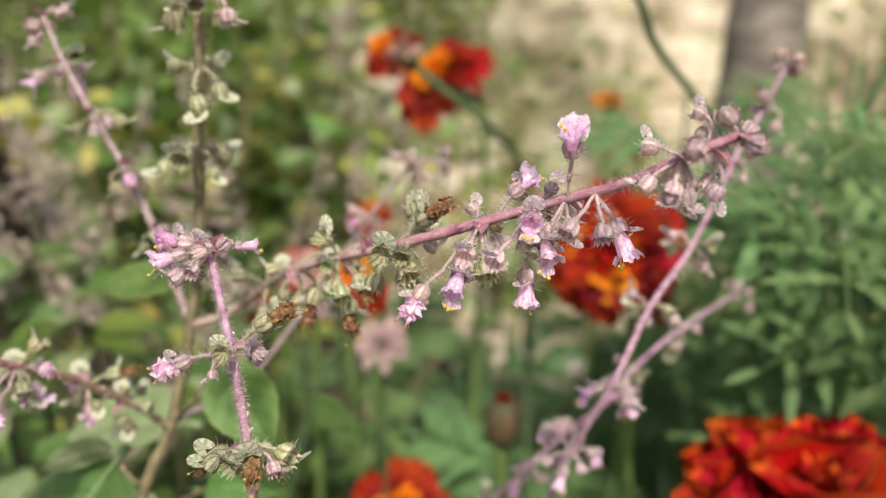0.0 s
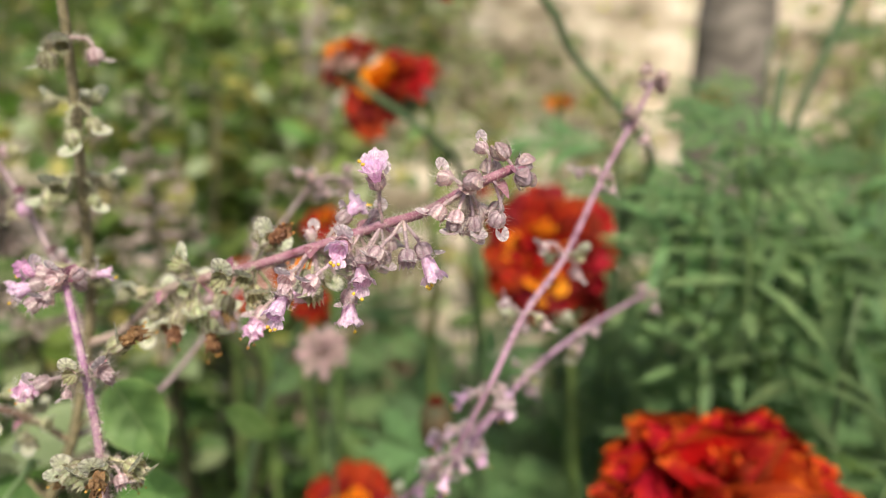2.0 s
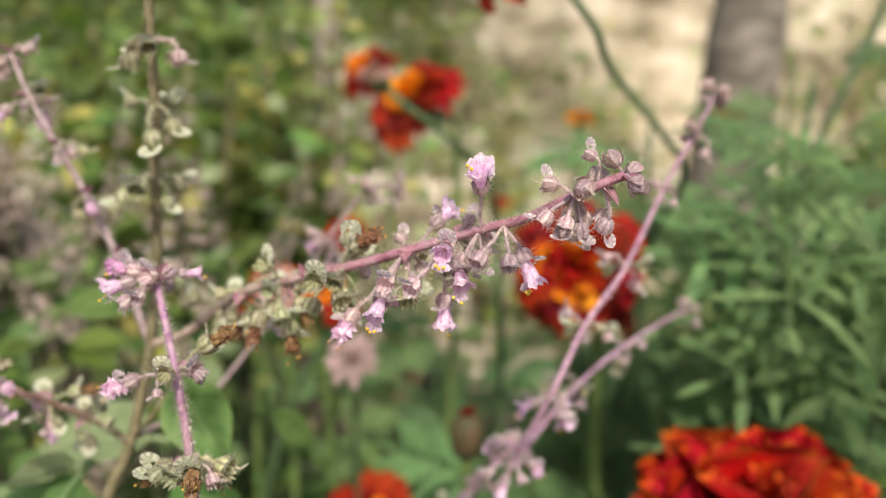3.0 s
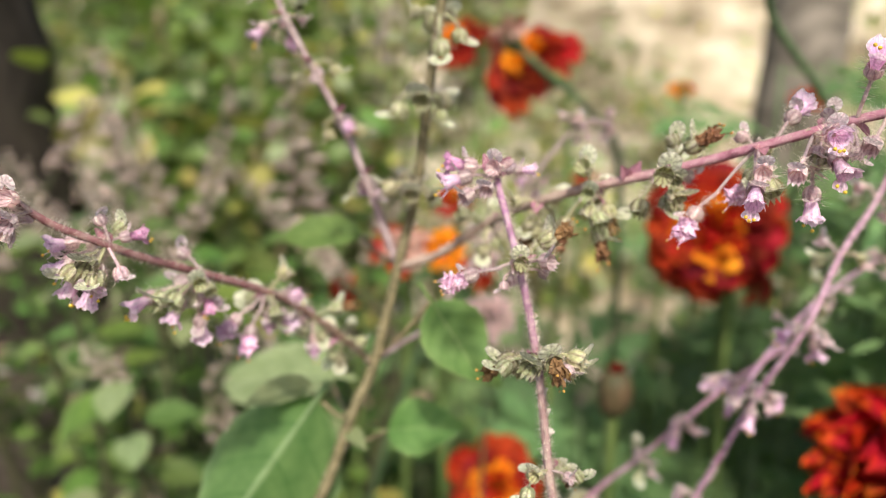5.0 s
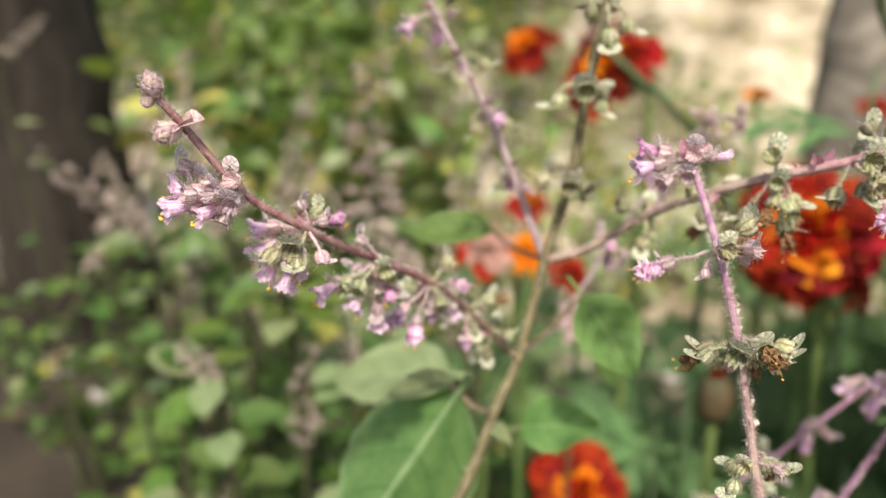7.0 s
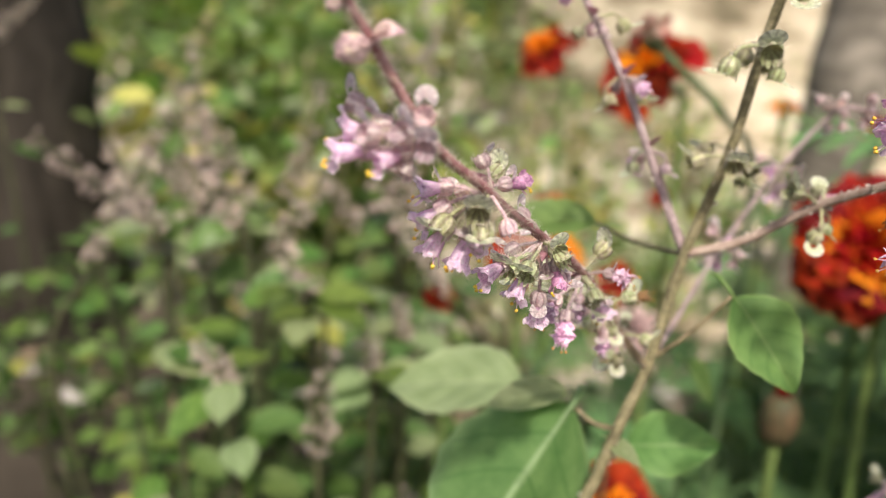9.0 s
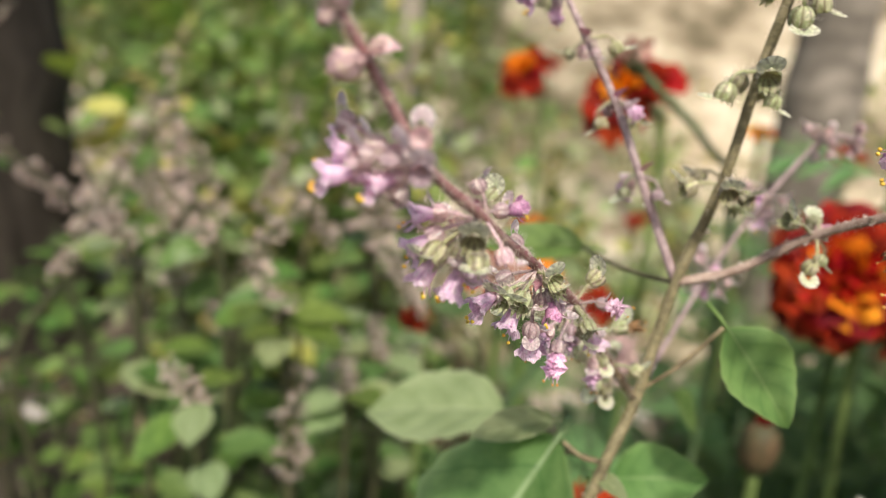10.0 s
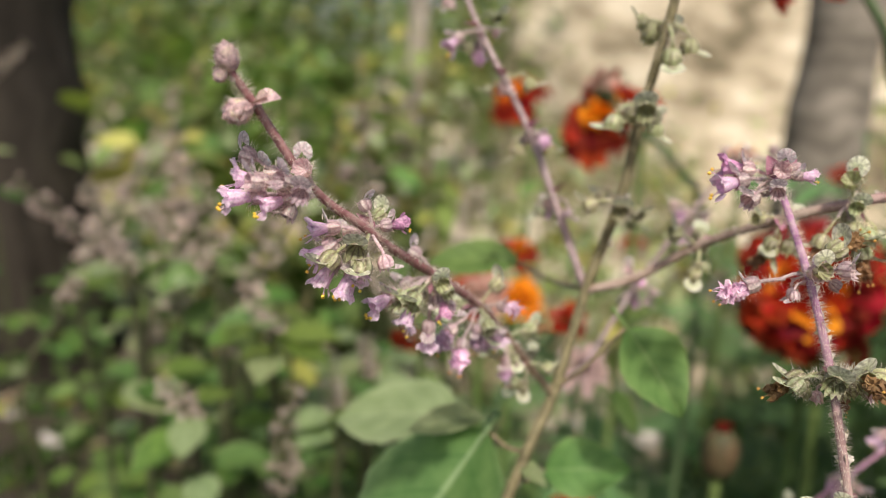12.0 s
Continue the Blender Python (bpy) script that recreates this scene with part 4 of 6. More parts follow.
for w, h, a, c in ((1.2, 3.1, (-0.0963, 0.0754, 0.5268), (-0.0969, 0.0750, 0.5290)), (1.3, 3.3, (-0.0945, 0.0768, 0.5232), (-0.0966, 0.0755, 0.5224))):
    part("flower_bud", tip_bud_mesh("tip_bud", int(w * 100), w, h), spike_e, m=Matrix.Translation(a) @ frame_of(Vector(c) - Vector(a)).to_4x4())
part("flower_bud", BUDS[1], spike_e, m=Matrix.Translation((-0.0962, 0.0754, 0.5266)) @ frame_of((-0.9, -0.3, -0.1)).to_4x4() @ Matrix.Diagonal((0.6, 0.6, 0.6, 1)))
for out, size in (((0.9, -0.3, 0.25), 1.0), ((0.8, -0.6, 0.5), 0.75), ((-0.5, -0.5, -0.3), 0.8)):
    part("bract", BRACTS[1], spike_e, m=Matrix.Translation((-0.0943, 0.0768, 0.5237)) @ frame_of(out, (0, -0.6, 0.8)).to_4x4() @ Matrix.Diagonal((size * 1.3, size, size, 1)))

F = [(-0.0476, 0.1361, 0.4897), (-0.0549, 0.1420, 0.5065), (-0.0603, 0.1442, 0.5181), (-0.0662, 0.1463, 0.5280), (-0.0715, 0.1490, 0.5370), (-0.0755, 0.1520, 0.5450)]
spike_f, fc = branch_of(basil, F, 0.0008, 0.0005, DUSTY_STEM, "branch", 120, 5)
for p, n, rec in ((F[1], 3, "gmw"), (F[2], 4, "gwgm"), (F[3], 4, "gmgm"), (F[4], 6, "fmgmwg"), (F[5], 6, "mbm")):
    q, d = point_on(fc, p)
    whorl(spike_f, q, d, n, rec, rng, 0.5)

LONG = leaf_mesh("leaf_long", LEAF_FRESH, 0.0215, 0.0105, 0.3, 0.12, 0.02, 40, 20, 0.04, 0.0001, 0.005)
BIG = leaf_mesh("leaf_big", LEAF, 0.037, 0.021, 0.45, 0.12, 0.05, 30, 16, 0.03, 0.0005, 0.004)
HUGE = leaf_mesh("leaf_huge", LEAF_VEINED, 0.040, 0.029, -0.85, 0.10, 0.02, 60, 28, 0.03, 0.0006, 0.004)
BROAD = leaf_mesh("leaf_broad", LEAF_PALE, 0.036, 0.027, 0.15, 0.10, 0.03, 48, 24, 0.03, 0.0005, 0.006)
SMALL = leaf_mesh("leaf_small", LEAF_FRESH, 0.0178, 0.0128, 0.3, 0.14, 0.02, 40, 20, 0.04, 0.0001, 0.005)
SMALL_PALE = leaf_mesh("leaf_small_pale", LEAF_PALE, 0.015, 0.007, 0.3, 0.18, 0.02, 20, 10, 0.03, 0.0003, 0.004)
TINY = leaf_mesh("leaf_tiny", LEAF_PALE, 0.007, 0.0034, 0.3, 0.18, 0.02, 14, 8, 0.03, 0.0001, 0.002)
SLIM = leaf_mesh("leaf_slim", LEAF, 0.020, 0.008, 0.35, 0.10, 0.05, 20, 8, 0.02, 0.0002, 0.004)
for me, base, tip, up in ((HUGE, (-0.0640, 0.1330, 0.4612), (-0.0850, 0.1120, 0.4345), (0.10, -0.77, 0.60)),
                          (BROAD, (-0.0690, 0.1830, 0.4405), (-0.1010, 0.1890, 0.4365), (0.10, -0.30, 0.95)),
                          (SMALL, (-0.0404, 0.1290, 0.4850), (-0.0300, 0.1211, 0.4725), (0.25, -0.95, 0.35)),
                          (LONG, (-0.0587, 0.1645, 0.4874), (-0.0792, 0.1676, 0.4865), (0.05, -0.62, 0.78)),
                          (SMALL, (-0.0507, 0.1449, 0.4473), (-0.0359, 0.1412, 0.4512), (0.1, -0.75, 0.65)),
                          (SMALL_PALE, (-0.0650, 0.1350, 0.4630), (-0.0814, 0.1320, 0.4610), (0, -0.5, 0.9)),
                          (SLIM, (-0.0335, 0.1730, 0.4540), (-0.0178, 0.1830, 0.4360), (0.6, -0.6, 0.5)),
                          (TINY, (-0.0575, 0.1290, 0.4570), (-0.0530, 0.1240, 0.4560), (0, -0.5, 0.8)),
                          (SMALL, (-0.0700, 0.1250, 0.4280), (-0.0540, 0.1180, 0.4230), (0, -0.4, 0.9)),
                          (BIG, (-0.0760, 0.1250, 0.3900), (-0.0520, 0.1000, 0.3800), (0, -0.3, 0.9)),
                          (BROAD, (-0.0900, 0.1300, 0.3300), (-0.1150, 0.1500, 0.3200), (0, -0.3, 0.9))):
    part("leaf", me, basil, m=leaf_pose(base, tip, up))
for a, c in (((-0.0517, 0.1327, 0.4712), (-0.0410, 0.1290, 0.4850)), ((-0.0476, 0.1361, 0.4897), (-0.0587, 0.1645, 0.4874)), ((-0.0565, 0.1288, 0.4592), (-0.0631, 0.1335, 0.4601)),
             ((-0.0565, 0.1288, 0.4592), (-0.0703, 0.1850, 0.4373)), ((-0.0585, 0.1280, 0.4535), (-0.0507, 0.1449, 0.4473))):
    b = Build()
    a, c = Vector(a), Vector(c)
    tube(b, spline([a, a.lerp(c, 0.5) + Vector((0, 0, -0.001)), c], 4), 0.00045, 0.00038, 6)
    part("leaf_stalk", b.mesh("leaf_stalk", [OLIVE_STEM]), basil)

basil_b = thing("holy_basil", (0.0, 0.06, 0.0), "single upright purple basil stalk with tiered hairy seed whorls", "plant", "basil plants")
B = [(-0.0196, 0.0720, 0.4657), (-0.0212, 0.0770, 0.4751), (-0.0223, 0.0800, 0.4809), (-0.0242, 0.0860, 0.4944), (-0.0269, 0.0910, 0.5058), (-0.0306, 0.0970, 0.5175)]
spike_b, bc = branch_of(basil_b, stem_to_ground(B[0], (0.0, 0.06, -0.01), 0.0) + B, 0.00072, 0.0005, PURPLE_STEM, "stem", 7500, 6)
for p, n, rec, sag in ((B[2], 7, "ggmgdg", 0.2), (B[3], 7, "ggmgdmg", 0.3), (B[4], 4, "mgm", 0.3), (B[5], 4, "mmb", 0.3), (B[0], 6, "dggg", 0.25)):
    q, d = point_on(bc, p)
    whorl(spike_b, q, d, n, rec, rng, sag, size=0.78)
for out in ((-0.6, -0.1, 1), (0.7, -0.2, 0.9)):
    part("bract", BRACTS[0], spike_b, m=Matrix.Translation(B[5]) @ frame_of(out, (0, -1, 0)).to_4x4())

# flowers and seed cups that stand out one by one
rng = random.Random(21)
for row in (
    (spike_a, (0.0148, 0.0905, 0.5275), (0.0139, 0.0857, 0.5367), "f"),
    (spike_a, (0.0068, 0.0950, 0.5238), (0.0115, 0.0983, 0.5284), "f"),
    (spike_a, (0.0177, 0.0885, 0.5282), (0.0215, 0.0859, 0.5215), "f"),
    (spike_a, (0.0177, 0.0885, 0.5282), (0.0182, 0.0840, 0.5238), "m"),
    (spike_a, (0.0177, 0.0885, 0.5282), (0.0137, 0.0840, 0.5244), "m"),
    (spike_a, (0.0108, 0.0930, 0.5248), (0.0125, 0.0850, 0.5206), "f"),
    (spike_a, (0.0108, 0.0930, 0.5248), (0.0097, 0.0830, 0.5259), "f"),
    (spike_a, (0.0108, 0.0930, 0.5248), (0.0102, 0.0880, 0.5141), "f"),
    (spike_a, (0.0108, 0.0930, 0.5248), (0.0056, 0.0840, 0.5208), "m"),
    (spike_a, (0.0047, 0.0960, 0.5222), (0.0011, 0.0841, 0.5169), "f"),
    (spike_a, (0.0047, 0.0960, 0.5222), (-0.0039, 0.0950, 0.5109), "w"),
    (spike_a, (0.0047, 0.0960, 0.5222), (0.0053, 0.0900, 0.5173), "g"),
    (spike_a, (0.0047, 0.0960, 0.5222), (0.0024, 0.0860, 0.5208), "m"),
    (spike_a, (-0.0066, 0.1030, 0.5169), (-0.0008, 0.1000, 0.5229), "d"),
    (spike_a, (-0.0066, 0.1030, 0.5169), (-0.0079, 0.0936, 0.5186), "g"),
    (spike_a, (-0.0066, 0.1030, 0.5169), (-0.0044, 0.0980, 0.5142), "g"),
    (spike_a, (-0.0066, 0.1030, 0.5169), (-0.0095, 0.1000, 0.5117), "g"),
    (spike_a, (-0.0160, 0.1080, 0.5130), (-0.0133, 0.1049, 0.5045), "d"),
    (spike_a, (-0.0160, 0.1080, 0.5130), (-0.0194, 0.1070, 0.5053), "d"),
    (spike_a, (-0.0160, 0.1080, 0.5130), (-0.0142, 0.1030, 0.5088), "g"),
    (spike_e, (-0.0885, 0.0812, 0.5132), (-0.0978, 0.0790, 0.5150), "f"),
    (spike_e, (-0.0885, 0.0812, 0.5132), (-0.0978, 0.0780, 0.5128), "f"),
    (spike_e, (-0.0885, 0.0812, 0.5132), (-0.0935, 0.0770, 0.5124), "f"),
    (spike_e, (-0.0885, 0.0812, 0.5132), (-0.0949, 0.0760, 0.5152), "m"),
    (spike_e, (-0.0885, 0.0812, 0.5132), (-0.0915, 0.0760, 0.5157), "m"),
    (spike_e, (-0.0885, 0.0812, 0.5132), (-0.0973, 0.0820, 0.5176), "m"),
    (spike_e, (-0.0835, 0.0885, 0.5080), (-0.0905, 0.0870, 0.5080), "f"),
    (spike_e, (-0.0835, 0.0885, 0.5080), (-0.0903, 0.0870, 0.5040), "f"),
    (spike_e, (-0.0835, 0.0885, 0.5080), (-0.0887, 0.0870, 0.5009), "f"),
    (spike_e, (-0.0835, 0.0885, 0.5080), (-0.0854, 0.0860, 0.5002), "f"),
    (spike_e, (-0.0835, 0.0885, 0.5080), (-0.0831, 0.0840, 0.5026), "f"),
    (spike_e, (-0.0835, 0.0885, 0.5080), (-0.0786, 0.0910, 0.5089), "v"),
    (spike_e, (-0.0835, 0.0885, 0.5080), (-0.0819, 0.0910, 0.5097), "g"),
    (spike_e, (-0.0835, 0.0885, 0.5080), (-0.0836, 0.0830, 0.5066), "g"),
    (spike_e, (-0.0835, 0.0885, 0.5080), (-0.0877, 0.0860, 0.5040), "g"),
    (spike_e, (-0.0752, 0.1000, 0.4997), (-0.0825, 0.0920, 0.4970), "f"),
    (spike_e, (-0.0752, 0.1000, 0.4997), (-0.0785, 0.0960, 0.4931), "f"),
    (spike_e, (-0.0752, 0.1000, 0.4997), (-0.0727, 0.0980, 0.4944), "v"),
    (spike_e, (-0.0752, 0.1000, 0.4997), (-0.0750, 0.1000, 0.4889), "f"),
    (spike_e, (-0.0752, 0.1000, 0.4997), (-0.0796, 0.0940, 0.4975), "g"),
    (spike_e, (-0.0752, 0.1000, 0.4997), (-0.0773, 0.0950, 0.4967), "g"),
    (spike_e, (-0.0752, 0.1000, 0.4997), (-0.0734, 0.0960, 0.4998), "g"),
    (spike_e, (-0.0681, 0.1130, 0.4919), (-0.0704, 0.1080, 0.4847), "w"),
    (spike_e, (-0.0681, 0.1130, 0.4919), (-0.0647, 0.1150, 0.4957), "g"),
    (spike_e, (-0.0681, 0.1130, 0.4919), (-0.0732, 0.1060, 0.4882), "w"),
    (spike_e, (-0.0681, 0.1130, 0.4919), (-0.0659, 0.1100, 0.4890), "g"),
    (spike_e, (-0.0681, 0.1130, 0.4919), (-0.0641, 0.1130, 0.4855), "f"),
    (spike_b, (-0.0296, 0.0985, 0.5171), (-0.0378, 0.0990, 0.5184), "v"),
    (spike_b, (-0.0296, 0.0985, 0.5171), (-0.0384, 0.0970, 0.5157), "f"),
    (spike_b, (-0.0296, 0.0985, 0.5171), (-0.0263, 0.0990, 0.5176), "f"),
    (spike_b, (-0.0296, 0.0985, 0.5171), (-0.0351, 0.0940, 0.5143), "m"),
    (spike_b, (-0.0296, 0.0985, 0.5171), (-0.0311, 0.0940, 0.5190), "m"),
    (spike_b, (-0.0271, 0.0925, 0.5059), (-0.0357, 0.0920, 0.5030), "w"),
    (spike_b, (-0.0271, 0.0925, 0.5059), (-0.0211, 0.0940, 0.5100), "d"),
    (spike_b, (-0.0271, 0.0925, 0.5059), (-0.0273, 0.0870, 0.5073), "m"),
    (spike_b, (-0.0271, 0.0925, 0.5059), (-0.0227, 0.0880, 0.5077), "m"),
    (spike_b, (-0.0233, 0.0865, 0.4955), (-0.0298, 0.0870, 0.4922), "d"),
    (spike_b, (-0.0233, 0.0865, 0.4955), (-0.0257, 0.0820, 0.4950), "g"),
    (spike_b, (-0.0233, 0.0865, 0.4955), (-0.0188, 0.0850, 0.4930), "g"),
    (spike_b, (-0.0233, 0.0865, 0.4955), (-0.0184, 0.0840, 0.4952), "g"),
    (spike_b, (-0.0233, 0.0865, 0.4955), (-0.0222, 0.0800, 0.4959), "d"),
):
    flower(*row, rng)

basil_d = thing("holy_basil", (0.0, 0.16, 0.0), "pink-stemmed basil stalk with sparse pale lilac flowers", "plant", "basil plants")
D = [(0.0114, 0.1420, 0.4141), (0.0184, 0.1390, 0.4368), (0.0258, 0.1330, 0.4655), (0.0323, 0.1310, 0.4819), (0.0397, 0.1380, 0.4944),
     (0.0486, 0.1455, 0.5040), (0.0573, 0.1530, 0.5195), (0.0641, 0.1580, 0.5302), (0.0688, 0.1610, 0.5384)]
spike_d, dc = branch_of(basil_d, stem_to_ground(D[0], (0.0, 0.16, -0.01), 0.0) + D, 0.0009, 0.00045, PINK_STEM, "stem", 1500, 7)
for p, n, rec in ((D[1], 5, "mwm"), (D[2], 6, "mfmw"), (D[3], 6, "fmmf"), (D[4], 5, "mgm"), (D[5], 5, "mgm"), (D[6], 5, "mbm"), (D[7], 5, "bbm"), (D[8], 5, "bb")):
    q, d = point_on(dc, p)
    whorl(spike_d, q, d, n, rec, rng, 0.3, bracts=0)
for pts, whorls in (([(0.0258, 0.1480, 0.4520), (0.0325, 0.1550, 0.4578), (0.0439, 0.1650, 0.4663), (0.0591, 0.1790, 0.4716), (0.0833, 0.2040, 0.4729)], ((2, "mgm"), (3, "gmm"), (4, "bbm"))),
                    ([(-0.0140, 0.1640, 0.3960), (0.0000, 0.1640, 0.4180), (0.0120, 0.1630, 0.4315), (0.0215, 0.1620, 0.4430), (0.0310, 0.1600, 0.4550), (0.0400, 0.1560, 0.4660)], ((1, "gm"), (2, "mgm"), (3, "mwm"), (4, "ffmf")))):
    br, cv = branch_of(basil_d, pts, 0.0008, 0.0005, PINK_STEM, "branch", 60, 8)
    for i, rec in whorls:
        q, d = point_on(cv, pts[i])
        whorl(br, q, d, 5, rec, rng, 0.3, bracts=0)

G = [(-0.0519, 0.1325, 0.4705), (-0.0472, 0.1450, 0.4690), (-0.0415, 0.1580, 0.4690), (-0.030, 0.1720, 0.4825), (-0.018, 0.179, 0.499), (-0.0074, 0.1815, 0.512), (0.000, 0.1825, 0.5125)]
spike_g, gc = branch_of(basil, G, 0.0006, 0.0005, DUSTY_STEM, "branch", 60, 9, "slender side branch with a nodding pink tip")
for p, n, rec in ((G[3], 6, "mwm"), (G[4], 6, "mfm"), (G[5], 6, "mmb"), (G[6], 5, "bbm")):
    q, d = point_on(gc, p)
    whorl(spike_g, q, d, n, rec, rng, 0.4, bracts=0)


# ---------------------------------------------------------------- marigolds
def petal_mesh(name, seed, mat, length=1.0, width=0.8, ruffle=0.12, cup=0.25, bow=0.16, round_end=False):
    """A ruffled ray petal along +y with its face to +z; unit length."""
    rng = random.Random(seed)
    ph, ph2 = rng.uniform(0, 6.28), rng.uniform(0, 6.28)
    b = Build()

    def fn(u, v):
        s = 2 * v - 1
        w = width * (0.16 + 0.84 * math.sin(min(1.0, u * 1.15) * math.pi / 2) ** 1.3) * 0.5
        if round_end and u > 0.5:
            w *= math.sqrt(max(0.0, 1 - ((u - 0.5) / 0.51) ** 2.4))
        end = length * (1 - bow * s * s + 0.035 * math.sin(8 * s + ph))
        z = cup * s * s * w + ruffle * u * u * math.sin(4.5 * s + ph2) + 0.10 * u * u - 0.85 * max(0.0, u - 0.55) ** 1.5
        return Vector((w * s, end * u, z))

    patch(b, fn, 6, 7)
    return b.mesh(name, [mat])


PETALS = {k: [petal_mesh("petal_" + k, 100 + 10 * j + i, mat, 1.0, w, ruf) for i, (w, ruf) in enumerate(((0.62, 0.16), (0.75, 0.22), (0.52, 0.18)))]
          for j, (k, mat) in enumerate((("red", RED_PETAL), ("dark", DARK_PETAL), ("orange", ORANGE_PETAL), ("flame", EMBER_PETAL), ("faded", FADED_PETAL), ("dusty", DUSTY_PETAL)))}


PETALS["scoop"] = [petal_mesh("petal_scoop", 160 + i, EMBER_PETAL, 1.0, w, 0.09, 1.0, 0.05, True) for i, w in enumerate((0.80, 0.92, 0.86))]
PETALS["scoop_red"] = [petal_mesh("petal_scoop_red", 170 + i, RED_PETAL, 1.0, w, 0.11, 1.0, 0.05, True) for i, w in enumerate((0.80, 0.92, 0.86))]


def cup_mesh(name, r, length, mat):
    b = Build()
    revolve(b, [(-length, r * 0.22), (-length * 0.92, r * 0.55), (-length * 0.6, r * 0.85), (-length * 0.2, r * 0.95), (0.0, r * 1.0), (0.02 * length, r * 0.8)], 16, 0, 0.04)
    for k in range(8):
        a = 2 * math.pi * k / 8
        c, s = math.cos(a), math.sin(a)
        t = Vector((-s, c, 0)) * r * 0.3
        p = Vector((c * r, s * r, -0.05 * length))
        b.add([p - t, p + t, p * 1.05 + Vector((0, 0, 0.25 * length))], [(0, 1, 2)], 0)
    return b.mesh(name, [mat])


def marigold(centre, axis, radius, count, outer, inner, foot, label, seed, eye=0.25, flat=0.0, stem_mat=GREEN_STEM, bow=0.0, cup_mat=SEPAL, dome=1.0, group="marigolds", via=None, wide=1.0, thick=1.0, crown=0.0):
    """A marigold head on its stem: spiral of single petals, cup, stem and ferny leaves low down."""
    rng = random.Random(seed)
    c, ax = Vector(centre), Vector(axis).normalized()
    foot = Vector(foot)
    t = thing("marigold", foot, label, "flower", group)
    rot = frame_of(ax, (0.1, -0.3, 1)).to_4x4()
    cup_len = radius * 0.75
    low = c - ax * (radius * 0.25)
    for i in range(count):
        f = i / count
        th = i * 2.39996 + rng.uniform(-0.25, 0.25)
        lift = radians(86 - (86 + 14 * (1 - flat)) * (f ** 0.75)) * dome + rng.uniform(-0.26, 0.26)
        r0 = radius * 0.30 * math.sqrt(f)
        ln = radius * (0.45 + crown + (0.33 - crown) * f) * rng.uniform(0.72, 1.15)
        start = Vector((math.cos(th) * r0, math.sin(th) * r0, radius * 0.10 * (1 - f)))
        out = Vector((math.cos(th) * math.cos(lift), math.sin(th) * math.cos(lift), math.sin(lift)))
        face = Vector((-math.cos(th) * math.sin(lift), -math.sin(th) * math.sin(lift), math.cos(lift)))
        m = leaf_pose(start, start + out, face)
        tw = Matrix.Rotation(rng.uniform(-0.35, 0.35), 4, "Y")
        pal = inner if f < eye else outer
        me = PETALS[pal[rng.randrange(len(pal))]][rng.randrange(3)]
        part("petal", me, t, m=Matrix.Translation(low) @ rot @ m @ tw @ Matrix.Diagonal((ln * wide, ln, ln, 1)))
    part("flower_cup", cup_mesh("flower_cup", radius * 0.36, cup_len, cup_mat), t, m=Matrix.Translation(low + ax * radius * 0.08) @ rot)
    neck = low - ax * cup_len
    b = Build()
    pts = [foot] + [Vector(v) for v in (via or [foot.lerp(neck, 0.5) + Vector((bow, 0, 0))])] + [neck - ax * radius * 0.8, neck + ax * cup_len * 0.2]
    tube(b, spline(pts, 8), 0.0022 * thick, (0.0018 + radius * 0.02) * thick, 8)
    part("stem", b.mesh("stem", [stem_mat]), t)
    return t


def pinnate_mesh(name, seed, length, pairs=7):
    """Ferny marigold leaf along +y: a midrib with toothed narrow leaflets."""
    rng = random.Random(seed)
    b = Build()
    rib = [Vector((0, length * u, -0.18 * length * u * u)) for u in np.linspace(0, 1, 8)]
    tube(b, rib, length * 0.012, length * 0.005, 5)
    for k in range(pairs * 2 + 1):
        u = 0.18 + 0.80 * (k // 2) / pairs
        side = -1 if k % 2 else 1
        ang = radians(rng.uniform(48, 66)) * side
        if k == pairs * 2:
            u, ang = 0.98, 0.0
        ln = length * rng.uniform(0.40, 0.54) * (0.55 + 0.9 * math.sin(math.pi * min(0.92, u * 0.8 + 0.12)))
        w = ln * 0.10
        o = Vector((0, length * u, -0.18 * length * u * u))
        droop = rng.uniform(-0.35, 0.1)

        def leaflet(p, q, o=o, ang=ang, ln=ln, w=w, droop=droop):
            s = 2 * q - 1
            prof = math.sin(math.pi * p ** 0.8) if 0 < p < 1 else 0.0
            x, y = w * s * prof * (1 + 0.18 * math.cos(p * 30)), ln * p
            z = 0.35 * abs(s) * w * prof + droop * ln * p * p
            return o + Vector((x * math.cos(ang) + y * math.sin(ang), -x * math.sin(ang) + y * math.cos(ang), z))

        patch(b, leaflet, 6, 2)
    return b.mesh(name, [FERNY], tie=True)


FERN_LEAVES = [pinnate_mesh("ferny_leaf", 200 + k, 0.085) for k in range(3)]

marigold((0.0655, 0.3000, 0.4520), (-0.45, -0.78, 0.20), 0.0285, 120, ("dark", "dark", "red"), ("flame", "red", "flame", "orange"), (0.10, 0.36, -0.01), "large double marigold, deep red with an orange heart", 301, 0.36, wide=1.25)
marigold((0.1065, 0.1880, 0.4085), (-0.05, -0.22, 0.97), 0.0385, 135, ("scoop", "scoop", "scoop_red"), ("scoop_red", "scoop"), (0.13, 0.22, -0.01), "full double flame-red marigold with orange-rimmed petals", 302, 0.3, flat=2.6, wide=1.0, crown=0.34)
marigold((-0.0165, 0.2960, 0.3290), (-0.10, -0.85, 0.50), 0.0215, 100, ("red", "dark", "red"), ("orange", "flame"), (0.0, 0.34, -0.01), "red marigold with a bright orange centre, low among leaves", 303, 0.34, 1.0, dome=0.8, wide=1.2)
